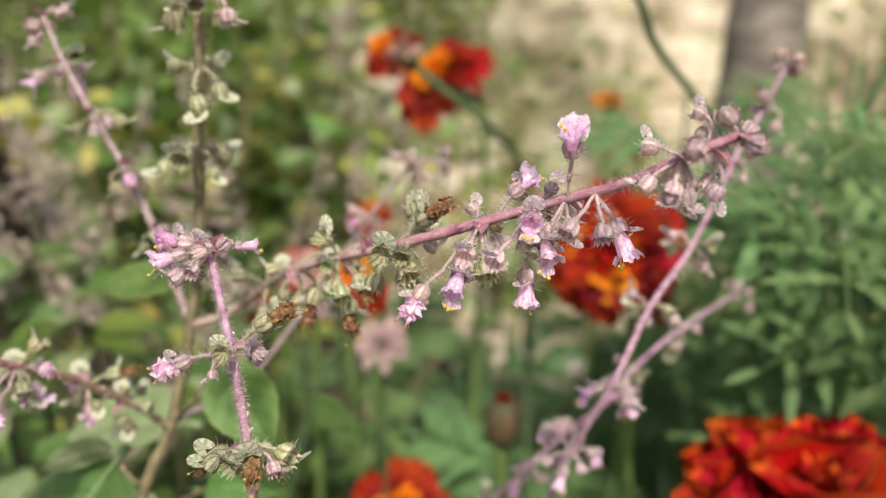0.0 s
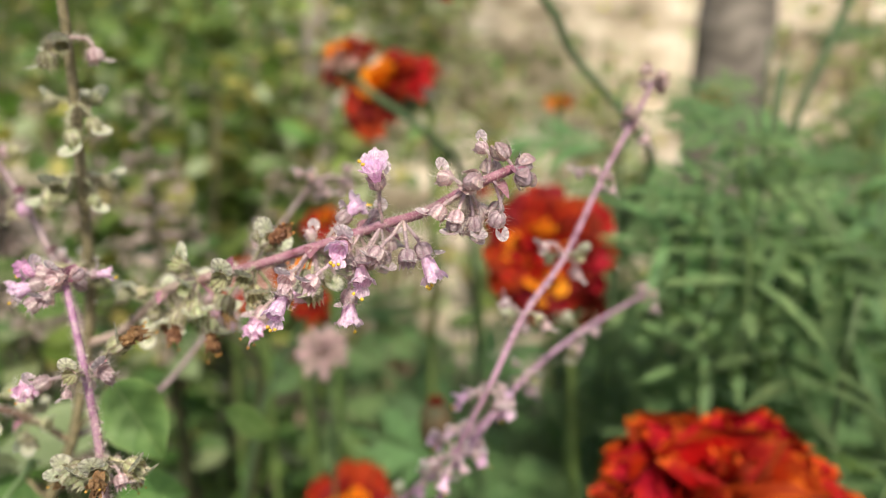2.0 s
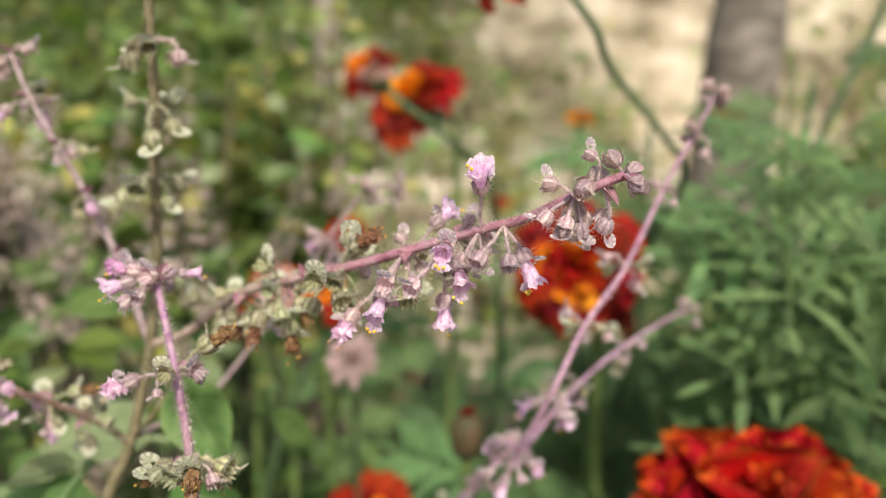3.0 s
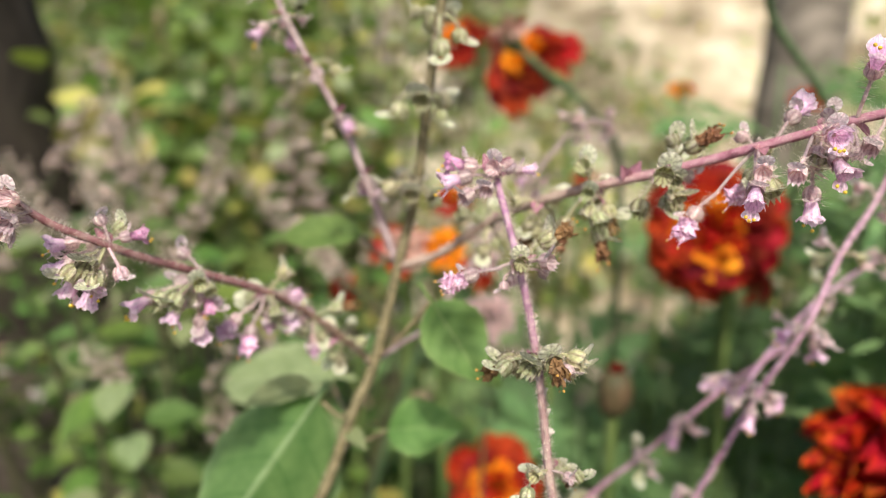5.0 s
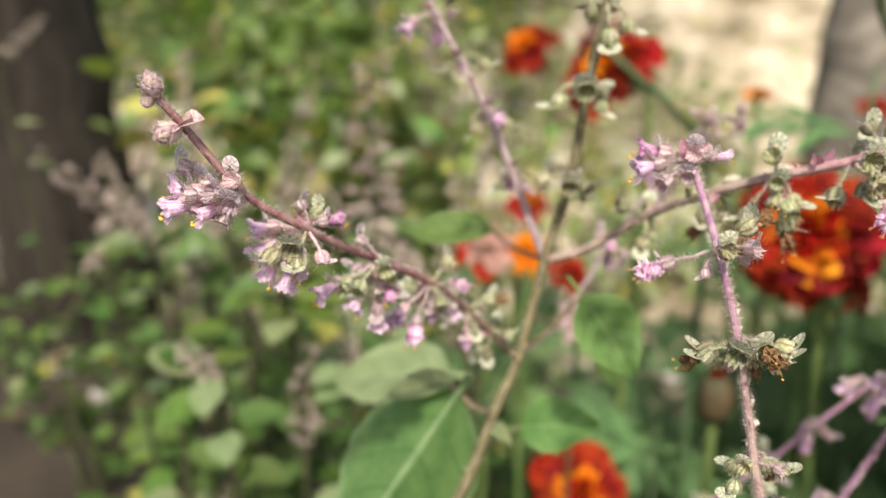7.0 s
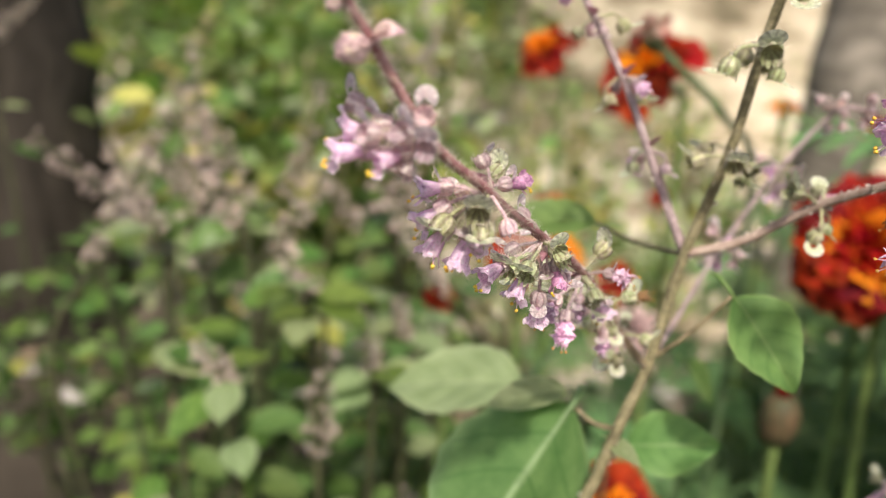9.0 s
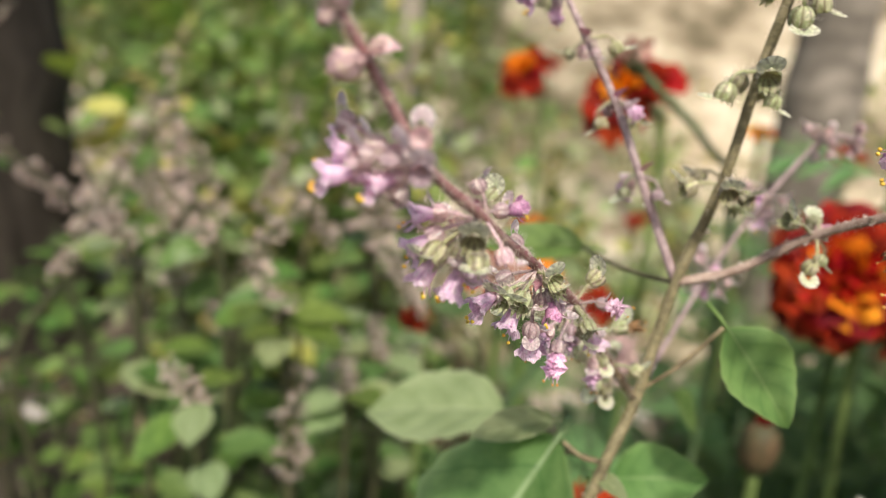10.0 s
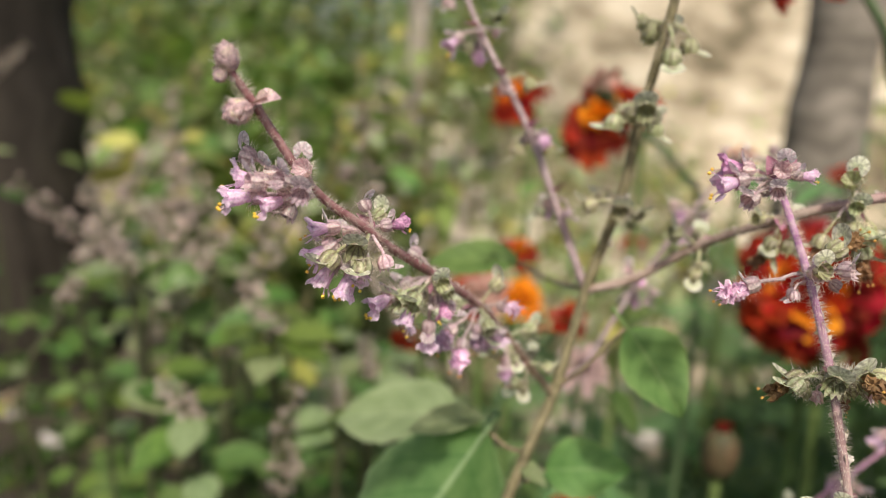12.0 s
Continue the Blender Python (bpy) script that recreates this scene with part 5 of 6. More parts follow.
marigold((-0.0055, 0.4120, 0.5125), (-0.55, -0.35, 0.72), 0.0270, 90, ("red", "dark", "dark"), ("orange",), (0.03, 0.42, -0.01), "deep red marigold with orange upper petals", 304, 0.30, wide=1.2)
marigold((-0.0455, 0.5850, 0.5140), (-0.45, -0.5, 0.7), 0.0235, 70, ("red", "dark"), ("orange",), (-0.02, 0.60, -0.01), "deep red marigold head on a tall stem", 305, 0.30, wide=1.2)
marigold((0.0897, 0.2990, 0.4315), (0.3, -0.5, 0.4), 0.0100, 26, ("dark",), ("dark",), (0.11, 0.33, -0.01), "small withered dark red marigold", 306, 0.2)
marigold((0.1070, 0.5200, 0.4885), (0.0, 0.1, 1.0), 0.0105, 30, ("flame", "orange"), ("orange",), (0.11, 0.53, -0.01), "small orange marigold just opening", 307, 0.4)
marigold((0.3300, 0.8480, 0.4490), (0.0, -0.2, 1.0), 0.0190, 40, ("red", "flame"), ("flame",), (0.33, 0.87, -0.01), "small red marigold far down the bed", 308, 0.3)
marigold((-0.0430, 0.3420, 0.4290), (0.2, -0.6, 0.7), 0.0122, 44, ("orange",), ("orange",), (-0.03, 0.38, -0.01), "orange marigold half hidden behind basil", 309, 0.5)
marigold((-0.0415, 0.4300, 0.4320), (-0.1, -0.4, 0.9), 0.0130, 40, ("red", "flame"), ("flame", "orange"), (-0.04, 0.45, -0.01), "small orange-red marigold behind the basil stems", 310, 0.4)
marigold((-0.0271, 0.2900, 0.4360), (0.3, -0.6, 0.6), 0.0095, 26, ("red",), ("red",), (-0.06, 0.33, -0.01), "small crimson marigold behind the basil leaf", 311, 0.3, via=[(-0.085, 0.325, 0.22), (-0.062, 0.315, 0.36)], stem_mat=DARK_STEM, thick=0.7)
marigold((-0.1020, 0.3910, 0.3870), (-0.5, -0.6, 0.4), 0.0100, 30, ("flame", "red"), ("flame",), (-0.10, 0.41, -0.01), "small orange-red marigold low in the leaves", 312, 0.4)
marigold((0.0644, 0.6290, 0.4020), (0.0, -0.5, 0.8), 0.0100, 26, ("red",), ("flame",), (0.07, 0.64, -0.01), "small red marigold on the sandy side", 313, 0.3)
marigold((-0.0640, 0.3300, 0.4330), (-0.1, -0.5, 0.8), 0.0150, 34, ("faded", "flame"), ("faded",), (-0.06, 0.35, -0.01), "faded salmon marigold behind the basil", 314, 0.4)
marigold((-0.0225, 0.2761, 0.4225), (0.05, -0.6, 0.6), 0.0120, 30, ("dusty",), ("dusty",), (-0.02, 0.30, -0.01), "withered dusty pink marigold among the leaves", 318, 0.3, stem_mat=DARK_STEM, thick=0.4, wide=0.7)
marigold((0.0330, 0.2620, 0.5830), (-0.65, -0.15, 0.72), 0.0250, 70, ("dark", "red"), ("red", "flame"), (0.11, 0.40, -0.01), "tall dark red marigold on an arching green stem", 315, 0.3, 0.0, DARK_STEM,
         via=[(0.110, 0.380, 0.25), (0.1080, 0.3450, 0.4300), (0.1090, 0.3000, 0.4900), (0.0947, 0.2850, 0.5111), (0.0718, 0.2770, 0.5351)], thick=0.65)
marigold((-0.0205, 0.3450, 0.5270), (-0.75, 0.05, 0.62), 0.0125, 26, ("faded", "dark"), ("faded",), (0.05, 0.40, -0.01), "spent marigold with a swollen green cup", 316, 0.3, 0.0, DARK_STEM,
         via=[(0.048, 0.375, 0.30), (0.0380, 0.3550, 0.4600), (0.0212, 0.3520, 0.4925)], cup_mat=SEPAL, thick=0.85)
marigold((0.2420, 0.4000, 0.5900), (0.25, 0.0, 0.95), 0.0150, 30, ("red",), ("red",), (0.212, 0.42, -0.01), "tall red marigold above the ferny leaves", 317, 0.3, 0.0, DARK_STEM,
         via=[(0.210, 0.415, 0.25), (0.2120, 0.4100, 0.4507), (0.2129, 0.4000, 0.4951)])


def marigold_bud(centre, r, length, foot, label, seed):
    rng = random.Random(seed)
    foot = Vector(foot)
    t = thing("marigold_bud", foot, label, "flower", "marigold buds")
    c = Vector(centre)
    b = Build()
    revolve(b, [(-length * 0.5, r * 0.25), (-length * 0.42, r * 0.7), (-length * 0.2, r * 0.95), (0.1 * length, r), (0.3 * length, r * 0.85), (0.42 * length, r * 0.55), (0.46 * length, 0.05 * r)], 16, 0, 0.05)
    part("bud", b.mesh("bud", [SEPAL_RED]), t, m=Matrix.Translation(c))
    for k in range(7):
        a = k * 0.9
        m = Matrix.Translation(c + Vector((math.cos(a) * r * 0.35, math.sin(a) * r * 0.35, length * 0.3))) @ frame_of((0, 0, 1)).to_4x4()
        part("petal", PETALS["dark"][k % 3], t, m=leaf_pose(m.translation, m.translation + Vector((-math.cos(a) * 0.2, -math.sin(a) * 0.2, 1)), (-math.cos(a), -math.sin(a), 0)) @ Matrix.Diagonal((r * 0.8, r * 0.8, r * 0.8, 1)))
    b = Build()
    tube(b, spline([foot, foot.lerp(c, 0.5) + Vector((0.004, 0, 0)), c - Vector((0, 0, length * 0.6)), c - Vector((0, 0, length * 0.45))], 6), 0.0018, 0.0022, 8)
    part("stem", b.mesh("stem", [GREEN_STEM]), t)


marigold_bud((0.0221, 0.2460, 0.4055), 0.0064, 0.0190, (0.03, 0.26, -0.01), "closed marigold bud, green flushed with dull red", 401)


def ferny_plant(foot, height, leaves, seed, spread=0.05, lean=(0, 0), scale=1.0):
    """A marigold plant without a flower in view: stems and ferny leaves."""
    rng = random.Random(seed)
    foot = Vector(foot)
    t = thing("marigold_plant", foot, "bushy marigold foliage of finely divided green leaves", "plant", "marigold foliage")
    for s in range(3):
        a = s * 2.1 + rng.uniform(-0.5, 0.5)
        top = foot + Vector((lean[0] + math.cos(a) * spread, lean[1] + math.sin(a) * spread, height * rng.uniform(0.85, 1.05)))
        curve = spline([foot + Vector((math.cos(a) * 0.01, math.sin(a) * 0.01, 0)), foot.lerp(top, 0.5) + Vector((math.cos(a) * 0.012, math.sin(a) * 0.012, 0)), top], 8)
        b = Build()
        tube(b, curve, 0.0019, 0.0010, 7)
        part("stem", b.mesh("stem", [DARK_STEM]), t)
        for k in range(leaves // 3):
            f = 0.2 + 0.8 * (k + 0.5) / (leaves // 3)
            p = curve[min(len(curve) - 1, int(f * (len(curve) - 1)))]
            th = k * 2.4 + rng.uniform(-0.4, 0.4)
            out = Vector((math.cos(th), math.sin(th), rng.uniform(0.1, 0.75)))
            sc = scale * rng.uniform(0.6, 1.05) * (1.1 - 0.35 * f)
            part("leaf", FERN_LEAVES[rng.randrange(3)], t, m=leaf_pose(p, p + out, (rng.uniform(-0.3, 0.3), -0.25, 1)) @ Matrix.Diagonal((sc, sc, sc, 1)))


FERNY_SPOTS = [(0.16, 0.30, 0.42), (0.24, 0.33, 0.45), (0.20, 0.42, 0.47), (0.31, 0.42, 0.48), (0.12, 0.38, 0.34), (0.05, 0.34, 0.31), (0.13, 0.27, 0.34), (0.22, 0.26, 0.40), (0.30, 0.52, 0.48), (0.40, 0.55, 0.50),
               (0.18, 0.54, 0.42), (0.08, 0.46, 0.36), (0.0, 0.44, 0.34), (0.02, 0.24, 0.30), (0.06, 0.235, 0.29), (0.40, 0.70, 0.48), (0.28, 0.68, 0.44), (0.52, 0.72, 0.52), (0.14, 0.66, 0.40), (-0.03, 0.54, 0.36), (0.36, 0.34, 0.46), (0.165, 0.265, 0.47), (0.225, 0.255, 0.46), (0.185, 0.275, 0.49), (0.245, 0.29, 0.50), (0.26, 0.235, 0.47), (0.155, 0.345, 0.53), (0.235, 0.41, 0.56)]
for k, (x, y, h) in enumerate(FERNY_SPOTS):
    near = y < 0.295
    ferny_plant((x, y, -0.01), h, 54 if near else 30, 500 + k, 0.05, (0, 0), 0.5 if near else 0.8)


# the nearest marigold shoot, with long narrow leaflets
LONG_LEAVES = [pinnate_mesh("long_leaflet_leaf", 230 + k, 0.046, 3) for k in range(3)]
SHOOT = [(0.150, 0.250, -0.01), (0.146, 0.245, 0.20), (0.1384, 0.240, 0.4091), (0.1360, 0.240, 0.4475), (0.1256, 0.240, 0.4818), (0.1200, 0.240, 0.5120)]
shoot = thing("marigold_plant", SHOOT[0], "young marigold shoot with long narrow toothed leaflets", "plant", "marigold foliage")
b = Build()
tube(b, spline(SHOOT, 8), 0.0020, 0.0009, 8)
part("stem", b.mesh("stem", [GREEN_STEM]), shoot)
rng = random.Random(540)
for p, n, size in ((SHOOT[3], 7, 1.0), (SHOOT[4], 6, 0.95), ((0.1310, 0.240, 0.4650), 4, 0.9), ((0.1225, 0.240, 0.4980), 5, 0.7), (SHOOT[5], 4, 0.5), ((0.1390, 0.240, 0.4020), 4, 0.9)):
    for k in range(n):
        a = k * 6.283 / n + rng.uniform(-0.4, 0.4)
        out = Vector((math.cos(a), math.sin(a), rng.uniform(-0.25, 0.45)))
        sc = size * rng.uniform(0.8, 1.15)
        part("leaf", LONG_LEAVES[k % 3], shoot, m=leaf_pose(p, Vector(p) + out, (0, -0.55, 0.85)) @ Matrix.Diagonal((sc, sc, sc, 1)))


# ---------------------------------------------------------------- basil rows behind
def far_spike_mesh(name, seed, length=0.075, width=0.010):
    """A whole flower spike seen from some way off: tiers of small cups round a stem."""
    rng = random.Random(seed)
    b = Build()
    tube(b, [Vector((0, 0, -length * 0.4)), Vector((0, 0, length * 0.3)), Vector((0, 0, length))], 0.0011, 0.0006, 6, 1)
    tiers = 9
    for k in range(tiers):
        z = length * (0.02 + 0.95 * k / (tiers - 1))
        w = width * (1.0 - 0.45 * k / tiers)
        for j in range(6):
            if rng.random() < 0.22:
                continue
            a = j * 1.047 + k * 0.52 + rng.uniform(-0.5, 0.5)
            out = Vector((math.cos(a), math.sin(a), rng.uniform(-0.9, 0.5))).normalized()
            m = Matrix.Translation(Vector((0, 0, z + rng.uniform(-0.003, 0.003))) + out * 0.0012) @ frame_of(out).to_4x4()
            s = w / 0.010 * rng.uniform(0.45, 1.0)
            revolve(b, [(0.0, 0.0004 * s), (0.0035 * s, 0.0005 * s), (0.005 * s, 0.0014 * s), (0.0075 * s, 0.0021 * s), (0.009 * s, 0.0024 * s), (0.0085 * s, 0.0006 * s)], 7, 0, 0.08, m)
    return b.mesh(name, [DUSTY, BUSH_STEM], tie=True)


FAR_SPIKES = [far_spike_mesh("flower_spike", 600 + k, ln, w) for k, (ln, w) in enumerate(((0.06, 0.009), (0.075, 0.010), (0.045, 0.008)))]
FAR_LEAVES = [leaf_mesh("basil_leaf_a", LEAF_BACK, 0.025, 0.015, 0.25, 0.15, 0.05, 8, 4), leaf_mesh("basil_leaf_b", LEAF, 0.023, 0.015, 0.3, 0.2, 0.05, 8, 4), leaf_mesh("basil_leaf_c", LEAF_PALE, 0.021, 0.014, 0.2, 0.1, 0.05, 8, 4)]
YELLOW_LEAF = leaf_mesh("basil_leaf_yellow", LEAF_YELLOW, 0.034, 0.020, 0.2, 0.1, 0.05, 8, 4)


def basil_bush(foot, height, stems, leaves, seed, spread=0.09, spikes=True, pale=0.045, lean=(0, 0)):
    rng = random.Random(seed)
    foot = Vector(foot)
    t = thing("basil_bush", foot, "leafy basil bush with dusty pink flower spikes" if spikes else "low leafy green basil bush", "plant", "basil bushes")
    for s in range(stems):
        a = s * 2.4 + rng.uniform(-0.4, 0.4)
        r = spread * math.sqrt((s + 0.5) / stems)
        top = foot + Vector((lean[0] + math.cos(a) * r, lean[1] + math.sin(a) * r, height * rng.uniform(0.7, 1.0)))
        curve = spline([foot, foot.lerp(top, 0.55) + Vector((math.cos(a) * r * 0.15, math.sin(a) * r * 0.15, 0)), top], 7)
        b = Build()
        tube(b, curve, 0.0012, 0.0007, 6)
        part("stem", b.mesh("stem", [BUSH_STEM]), t)
        if spikes and rng.random() < 0.12:
            d = (curve[-1] - curve[-3]).normalized() + Vector((rng.uniform(-0.4, 0.4), rng.uniform(-0.4, 0.4), 0))
            part("flower_spike", FAR_SPIKES[rng.randrange(3)], t, m=Matrix.Translation(top) @ frame_of(d).to_4x4() @ Matrix.Rotation(rng.uniform(0, 6), 4, "Z"))
        for k in range(leaves // stems):
            f = rng.uniform(0.25, 0.97)
            p = curve[int(f * (len(curve) - 1))]
            th = rng.uniform(0, 6.28)
            out = Vector((math.cos(th), math.sin(th), rng.uniform(-0.35, 0.4)))
            sc = rng.uniform(0.55, 1.0) if foot.y < 0.45 else rng.uniform(0.7, 1.15)
            me = FAR_LEAVES[2] if rng.random() < pale else FAR_LEAVES[rng.randrange(2)]
            if rng.random() < 0.018:
                me = YELLOW_LEAF
            q = p + out * 0.006 + Vector((rng.gauss(0, 0.006), rng.gauss(0, 0.006), 0))
            part("leaf", me, t, m=leaf_pose(q, q + out, (rng.uniform(-0.5, 0.5), rng.uniform(-0.6, 0.2), 1)) @ Matrix.Diagonal((sc, sc, sc, 1)))


# spikes whose place is known, each on a bush of its own
PLACED = [((-0.2653, 0.4188, 0.4054), (-0.3291, 0.4195, 0.4517)), ((-0.2216, 0.3229, 0.4310), (-0.2393, 0.3227, 0.4704)), ((-0.1888, 0.3339, 0.4310), (-0.2125, 0.3319, 0.4642)),
          ((-0.1778, 0.3497, 0.4116), (-0.1503, 0.3535, 0.4634)), ((-0.2105, 0.3566, 0.4009), (-0.2257, 0.3592, 0.4509)), ((-0.1508, 0.2994, 0.4153), (-0.1620, 0.2968, 0.4453)),
          ((-0.1733, 0.2711, 0.3877), (-0.1818, 0.2657, 0.4073)), ((-0.1245, 0.3200, 0.3738), (-0.1304, 0.3173, 0.4032)), ((-0.1130, 0.3521, 0.3772), (-0.1167, 0.3480, 0.4011)),
          ((-0.4753, 0.6236, 0.4908), (-0.4372, 0.6237, 0.5275)), ((-0.1234, 0.3846, 0.4248), (-0.1310, 0.4106, 0.5089))]
for k, (lo, hi) in enumerate(PLACED):
    rng = random.Random(700 + k)
    lo, hi = Vector(lo), Vector(hi)
    foot = Vector((lo.x + rng.uniform(-0.02, 0.02), lo.y + 0.02, -0.01))
    t = thing("holy_basil", foot, "basil stalk ending in a dusty pink flower spike", "plant", "basil stalks behind")
    curve = spline([foot, foot.lerp(lo, 0.6) + Vector((0.005, 0, 0)), lo - (hi - lo) * 0.2, lo], 6)
    b = Build()
    tube(b, curve, 0.0022, 0.0012, 7)
    part("stem", b.mesh("stem", [BUSH_STEM]), t)
    ln = (hi - lo).length
    sc = ln / (0.06, 0.075, 0.045)[k % 3]
    wide = max(sc, 0.9) if k < 10 else 2.0
    part("flower_spike", FAR_SPIKES[k % 3], t, m=Matrix.Translation(lo) @ frame_of(hi - lo).to_4x4() @ Matrix.Diagonal((wide, wide, sc, 1)))
    for j in range(14):
        p = curve[rng.randrange(5, len(curve))]
        th = rng.uniform(0, 6.28)
        out = Vector((math.cos(th), math.sin(th), rng.uniform(-0.3, 0.3)))
        part("leaf", FAR_LEAVES[rng.randrange(3)], t, m=leaf_pose(p + out * 0.005, p + out, (0, -0.3, 1)))

for k in range(14):
    rng = random.Random(760 + k)
    top = Vector((rng.uniform(-0.27, -0.09), rng.uniform(0.30, 0.50), 0.0))
    top.z = rng.uniform(0.385, 0.455)
    d = Vector((rng.uniform(-0.9, 0.5), rng.uniform(-0.3, 0.3), 1.0)).normalized()
    foot = Vector((top.x - d.x * 0.05, top.y, -0.01))
    t = thing("holy_basil", foot, "basil stalk ending in a dusty pink flower spike", "plant", "basil stalks behind")
    b = Build()
    tube(b, spline([foot, foot.lerp(top, 0.6), top - d * 0.05, top], 5), 0.002, 0.001, 6)
    part("stem", b.mesh("stem", [BUSH_STEM]), t)
    part("flower_spike", FAR_SPIKES[k % 3], t, m=Matrix.Translation(top) @ frame_of(d).to_4x4())

BUSHES = [(-0.17, 0.30, 0.36), (-0.215, 0.40, 0.37), (-0.13, 0.40, 0.36), (-0.20, 0.46, 0.40), (-0.08, 0.48, 0.35), (-0.12, 0.25, 0.30), (-0.07, 0.33, 0.33),
          (-0.27, 0.58, 0.42), (-0.50, 0.72, 0.36), (-0.14, 0.62, 0.42), (-0.05, 0.27, 0.30), (-0.02, 0.20, 0.26), (-0.10, 0.19, 0.27)]
for k, (x, y, h) in enumerate(BUSHES):
    basil_bush((x, y, -0.01), h, 8, 192 if x < -0.1 else 144, 800 + k, 0.11, x < -0.1)

# ---------------------------------------------------------------- shrubs, trees and litter further off
SHRUB_LEAVES = [leaf_mesh("shrub_leaf_a", LEAF_BACK, 0.055, 0.030, 0.2, 0.15, 0.0, 4, 2), leaf_mesh("shrub_leaf_b", LEAF_YELLOW, 0.050, 0.028, 0.2, 0.15, 0.0, 4, 2), leaf_mesh("shrub_leaf_c", LEAF_PALE, 0.05, 0.028, 0.2, 0.1, 0.0, 4, 2)]


def shrub(foot, radius, height, leaves, seed, yellow=0.06, pale=0.2, leaf=1.0, loose=0.05):
    rng = random.Random(seed)
    foot = Vector(foot)
    t = thing("shrub", foot, "loose green garden shrub with some yellowing leaves", "shrub", "shrubs behind")
    crown = Build()
    data = [([v.co.copy() for v in me.vertices], [tuple(p.vertices) for p in me.polygons]) for me in SHRUB_LEAVES]
    for s in range(9):
        a = s * 2.4
        r = radius * math.sqrt((s + 0.5) / 9)
        top = foot + Vector((math.cos(a) * r, math.sin(a) * r, height * rng.uniform(0.65, 1.0)))
        curve = spline([foot, foot.lerp(top, 0.5) + Vector((math.cos(a) * r * 0.2, math.sin(a) * r * 0.2, 0)), top], 6)
        b = Build()
        tube(b, curve, 0.006, 0.002, 6)
        part("limb", b.mesh("limb", [OLIVE_STEM]), t)
        for k in range(leaves // 9):
            p = curve[rng.randrange(2, len(curve))] + Vector((rng.gauss(0, loose), rng.gauss(0, loose), rng.gauss(0, loose * 0.8)))
            kind = 1 if rng.random() < yellow else (2 if rng.random() < pale else 0)
            lv, lf = data[kind]
            sc = leaf * rng.uniform(0.6, 1.2)
            m = Matrix.Translation(p) @ Euler((rng.uniform(-0.9, 0.9), rng.uniform(-0.8, 0.8), rng.uniform(0, 6.28))).to_matrix().to_4x4() @ Matrix.Diagonal((sc, sc, sc, 1))
            crown.add([m @ v for v in lv], lf, kind)
    part("crown", crown.mesh("crown", [LEAF_BACK, LEAF_YELLOW, LEAF_PALE]), t)


SHRUBS = [(-0.36, 1.05, 0.18, 0.50), (-0.53, 1.32, 0.12, 0.56), (-0.60, 1.75, 0.15, 0.62), (-0.30, 1.25, 0.16, 0.47), (-0.70, 1.9, 0.2, 0.62), (-0.50, 1.75, 0.22, 0.62), (-0.62, 2.4, 0.3, 0.6), (-0.75, 2.5, 0.35, 0.75), (0.98, 1.5, 0.2, 0.42),
          (1.3, 1.9, 0.25, 0.5), (-0.85, 3.0, 0.3, 0.5), (1.7, 2.6, 0.3, 0.5), (-1.9, 3.2, 0.5, 0.9)]
for k, (x, y, r, h) in enumerate(SHRUBS):
    shrub((x, y, -0.01), r, h, 620, 900 + k, 0.12 if k == 0 else 0.05, 0.12)

# pale wall, hedge and trees that close the garden
def garden_wall(x0, x1, y, height):
    b = Build()
    xs = np.linspace(x0, x1, 41)
    for k in range(40):
        lo, hi = xs[k], xs[k + 1]
        for dy, flip in ((0.0, False), (0.22, True)):
            q = [(lo, y + dy, -0.1), (hi, y + dy, -0.1), (hi, y + dy, height), (lo, y + dy, height)]
            b.add(q[::-1] if flip else q, [(0, 1, 2, 3)])
        b.add([(lo, y, height), (hi, y, height), (hi, y + 0.22, height), (lo, y + 0.22, height)], [(0, 1, 2, 3)])
    for x in (x0, x1):
        b.add([(x, y, -0.1), (x, y + 0.22, -0.1), (x, y + 0.22, height), (x, y, height)], [(0, 1, 2, 3)])
    ob = new("wall_north", b.mesh("wall_north", [PLASTER]))
    tagged(ob, "pale cream plastered garden wall in sunlight", "wall", kind="structure")


garden_wall(0.05, 6.0, 4.4, 1.7)
for k, (x, y, h) in enumerate(((0.22, 3.7, 0.42), (0.75, 4.0, 0.42), (1.45, 3.5, 0.55), (2.1, 3.9, 1.0))):
    shrub((x, y, -0.01), 0.22, h, 170, 960 + k, 0.1, 0.5, 1.3, 0.12)
for k in range(13):
    shrub((-6.0 + 1.0 * k + (k % 3) * 0.2, 7.0 + (k * 7 % 4) * 0.5, -0.01), 0.6, 1.5 + 0.3 * (k * 5 % 3), 900, 950 + k, 0.08, 0.4, 2.6, 0.3)
shrub((-0.19, 1.20, -0.01), 0.09, 0.60, 260, 967, 0.3, 0.5, 0.8, 0.04)
shrub((-0.05, 4.1, -0.01), 0.28, 1.25, 620, 966, 0.15, 0.35, 1.6, 0.14)
for k in range(5):
    shrub((-2.9 + 0.55 * k, 3.6 + (k * 7 % 4) * 0.25, -0.01), 0.3, 0.85 + 0.15 * (k * 5 % 3), 800, 970 + k, 0.08, 0.25, 1.6, 0.14)
for k, (x, y) in enumerate(((-0.04, 1.0), (0.88, 1.3))):
    shrub((x, y, -0.01), 0.10, 0.44 + 0.04 * (k % 3), 130, 930 + k, 0.12, 0.55, 0.7, 0.04)
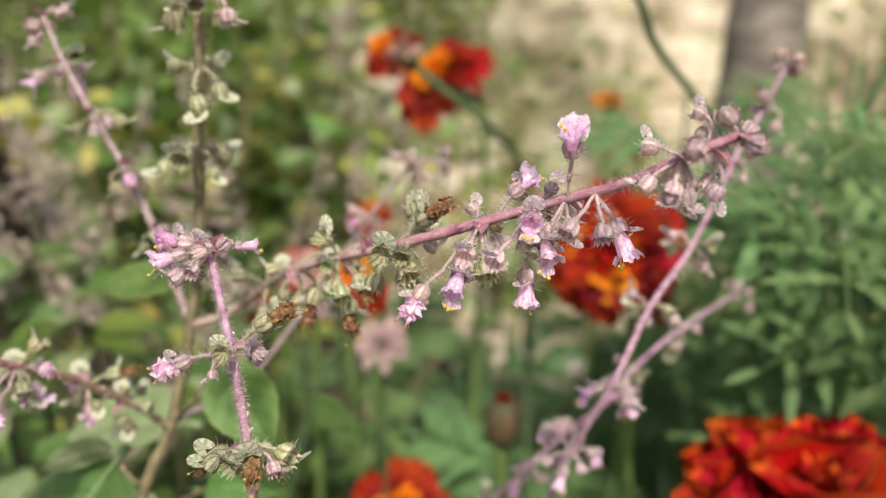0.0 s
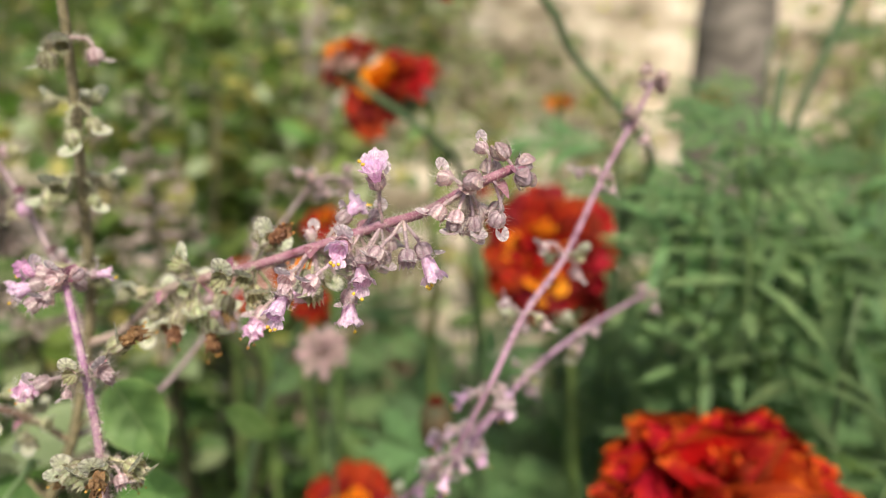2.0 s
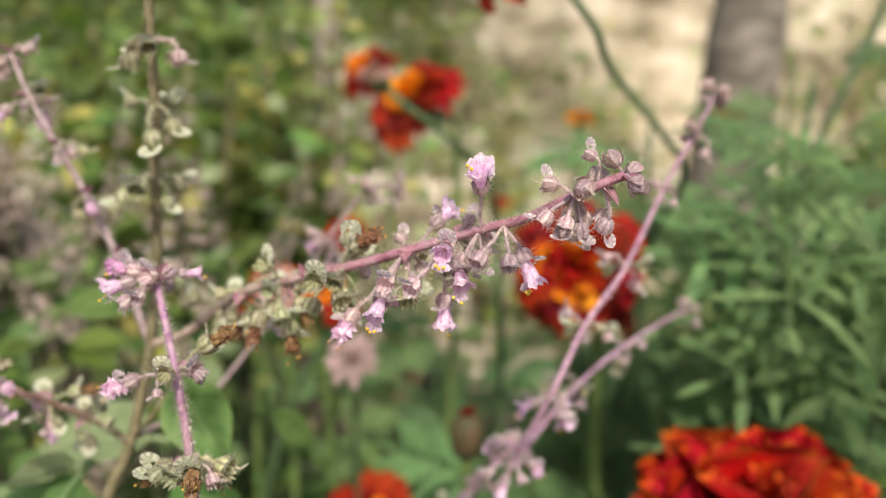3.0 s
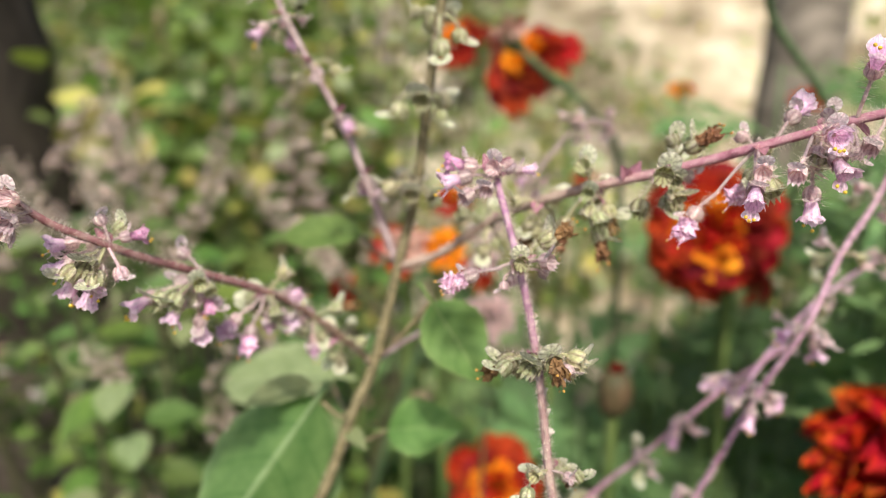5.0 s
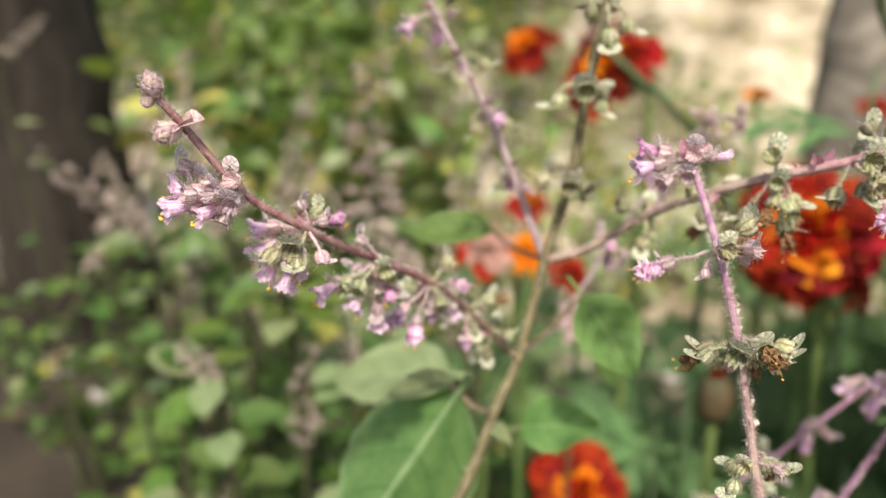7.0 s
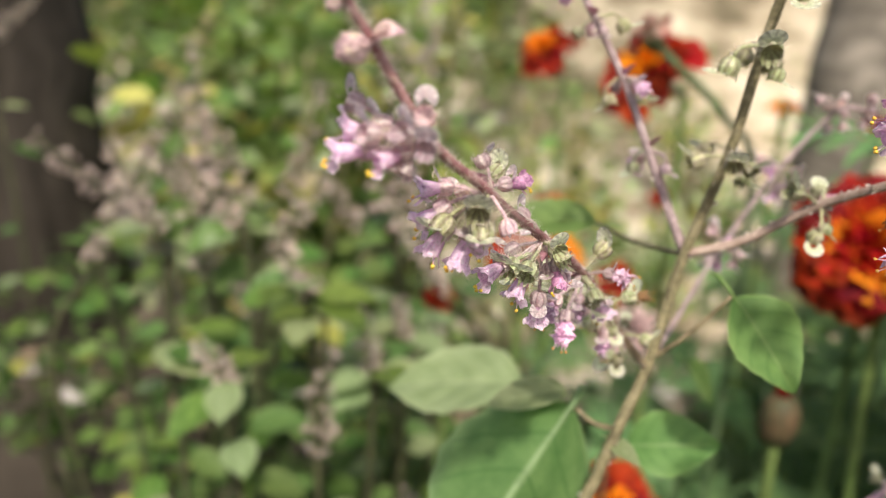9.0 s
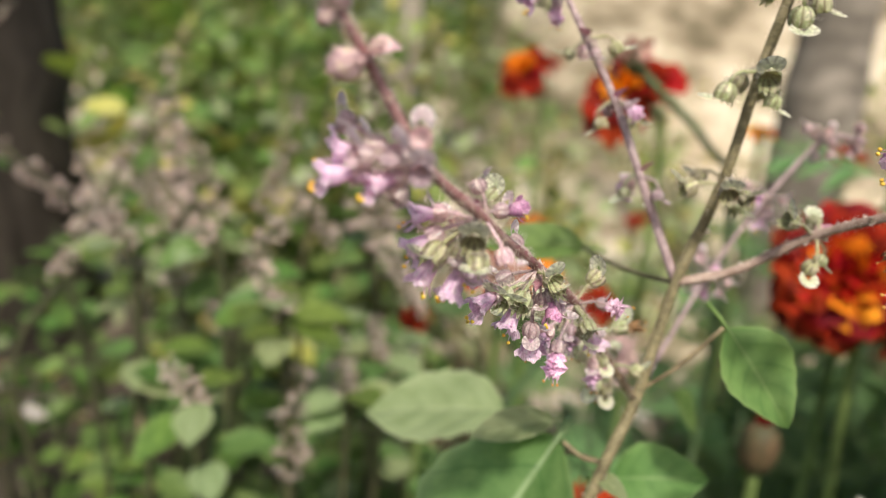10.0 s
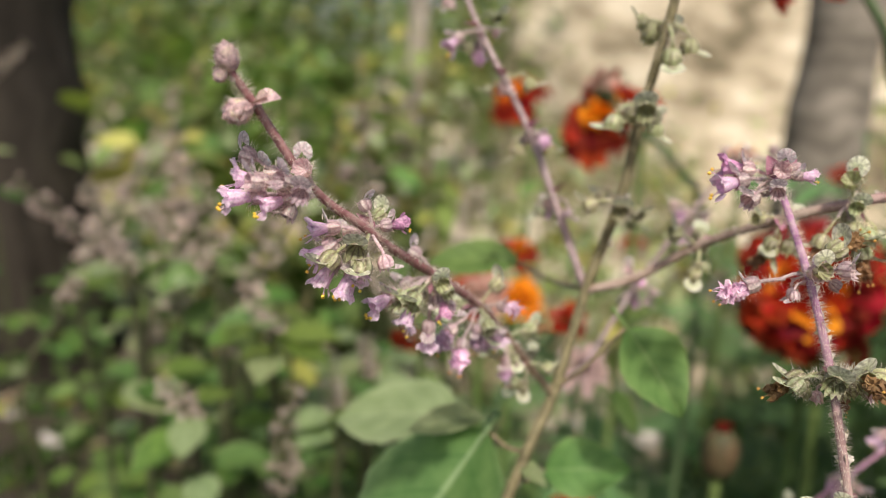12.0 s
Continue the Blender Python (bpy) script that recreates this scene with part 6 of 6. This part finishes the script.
for k, (x, y) in enumerate(((0.30, 0.92), (0.42, 0.88), (0.50, 1.02))):
    shrub((x, y, -0.01), 0.10, 0.27, 170, 1100 + k, 0.04, 0.1, 0.7, 0.035)
WEEDS = [(0.30, 1.55), (0.12, 1.35), (0.50, 1.95), (0.22, 1.9), (0.02, 2.7), (0.62, 2.5), (0.9, 2.2), (0.3, 3.2), (0.75, 3.4), (0.42, 1.2), (0.2, 2.3), (1.2, 3.0)]
for k, (x, y) in enumerate(WEEDS):
    shrub((x, y, -0.01), 0.09, 0.13 + 0.04 * (k % 3), 110, 980 + k, 0.2, 0.6)

tree((0.672, 1.70, 0.0), 0.082, 3.0, (0.015, 0.02), BARK_RINGED, "slim grey trunk with faint ring scars", 31, 0.9, 40)
tree((-0.90, 1.20, 0.0), 0.215, 2.8, (-0.02, 0.02), BARK_SHADED, "broad tree with its shade put into the dark bark colour", 32, 1.4, 70)
tree((-0.20, 1.45, 0.0), 0.022, 2.2, (0.01, 0.02), BARK_GREY, "thin grey-brown sapling trunk", 33, 0.6, 130)

rng = random.Random(55)
DRY = leaf_mesh("dry_leaf", LEAF_DRY, 0.045, 0.024, 0.5, 0.2, 0.04, 8, 4, 0.1)
for k in range(46):
    x, y = rng.uniform(-0.75, 0.1), rng.uniform(0.45, 1.5)
    ob = new("dry_leaf", DRY)
    s = rng.uniform(0.6, 1.2)
    ob.matrix_basis = Matrix.Translation((x, y, 0.03)) @ Euler((rng.uniform(-0.3, 0.3), rng.uniform(-0.3, 0.3), rng.uniform(0, 6.28))).to_matrix().to_4x4() @ Matrix.Diagonal((s, s, s, 1))
    tagged(ob, "curled dry leaf lying on the soil", "leaf", "fallen leaves")
for k in range(24):
    b = Build()
    r = rng.uniform(0.01, 0.03)
    blob(b, (0, 0, 0), r, 0, rng, 0.2, 6, 8, 0.6)
    ob = new("stone", b.mesh("stone", [PEBBLE]))
    ob.location = (rng.uniform(-0.8, 0.3), rng.uniform(0.4, 1.6), r * 0.3)
    tagged(ob, "small pale stone lying on the soil", "stone", "stones on the soil")
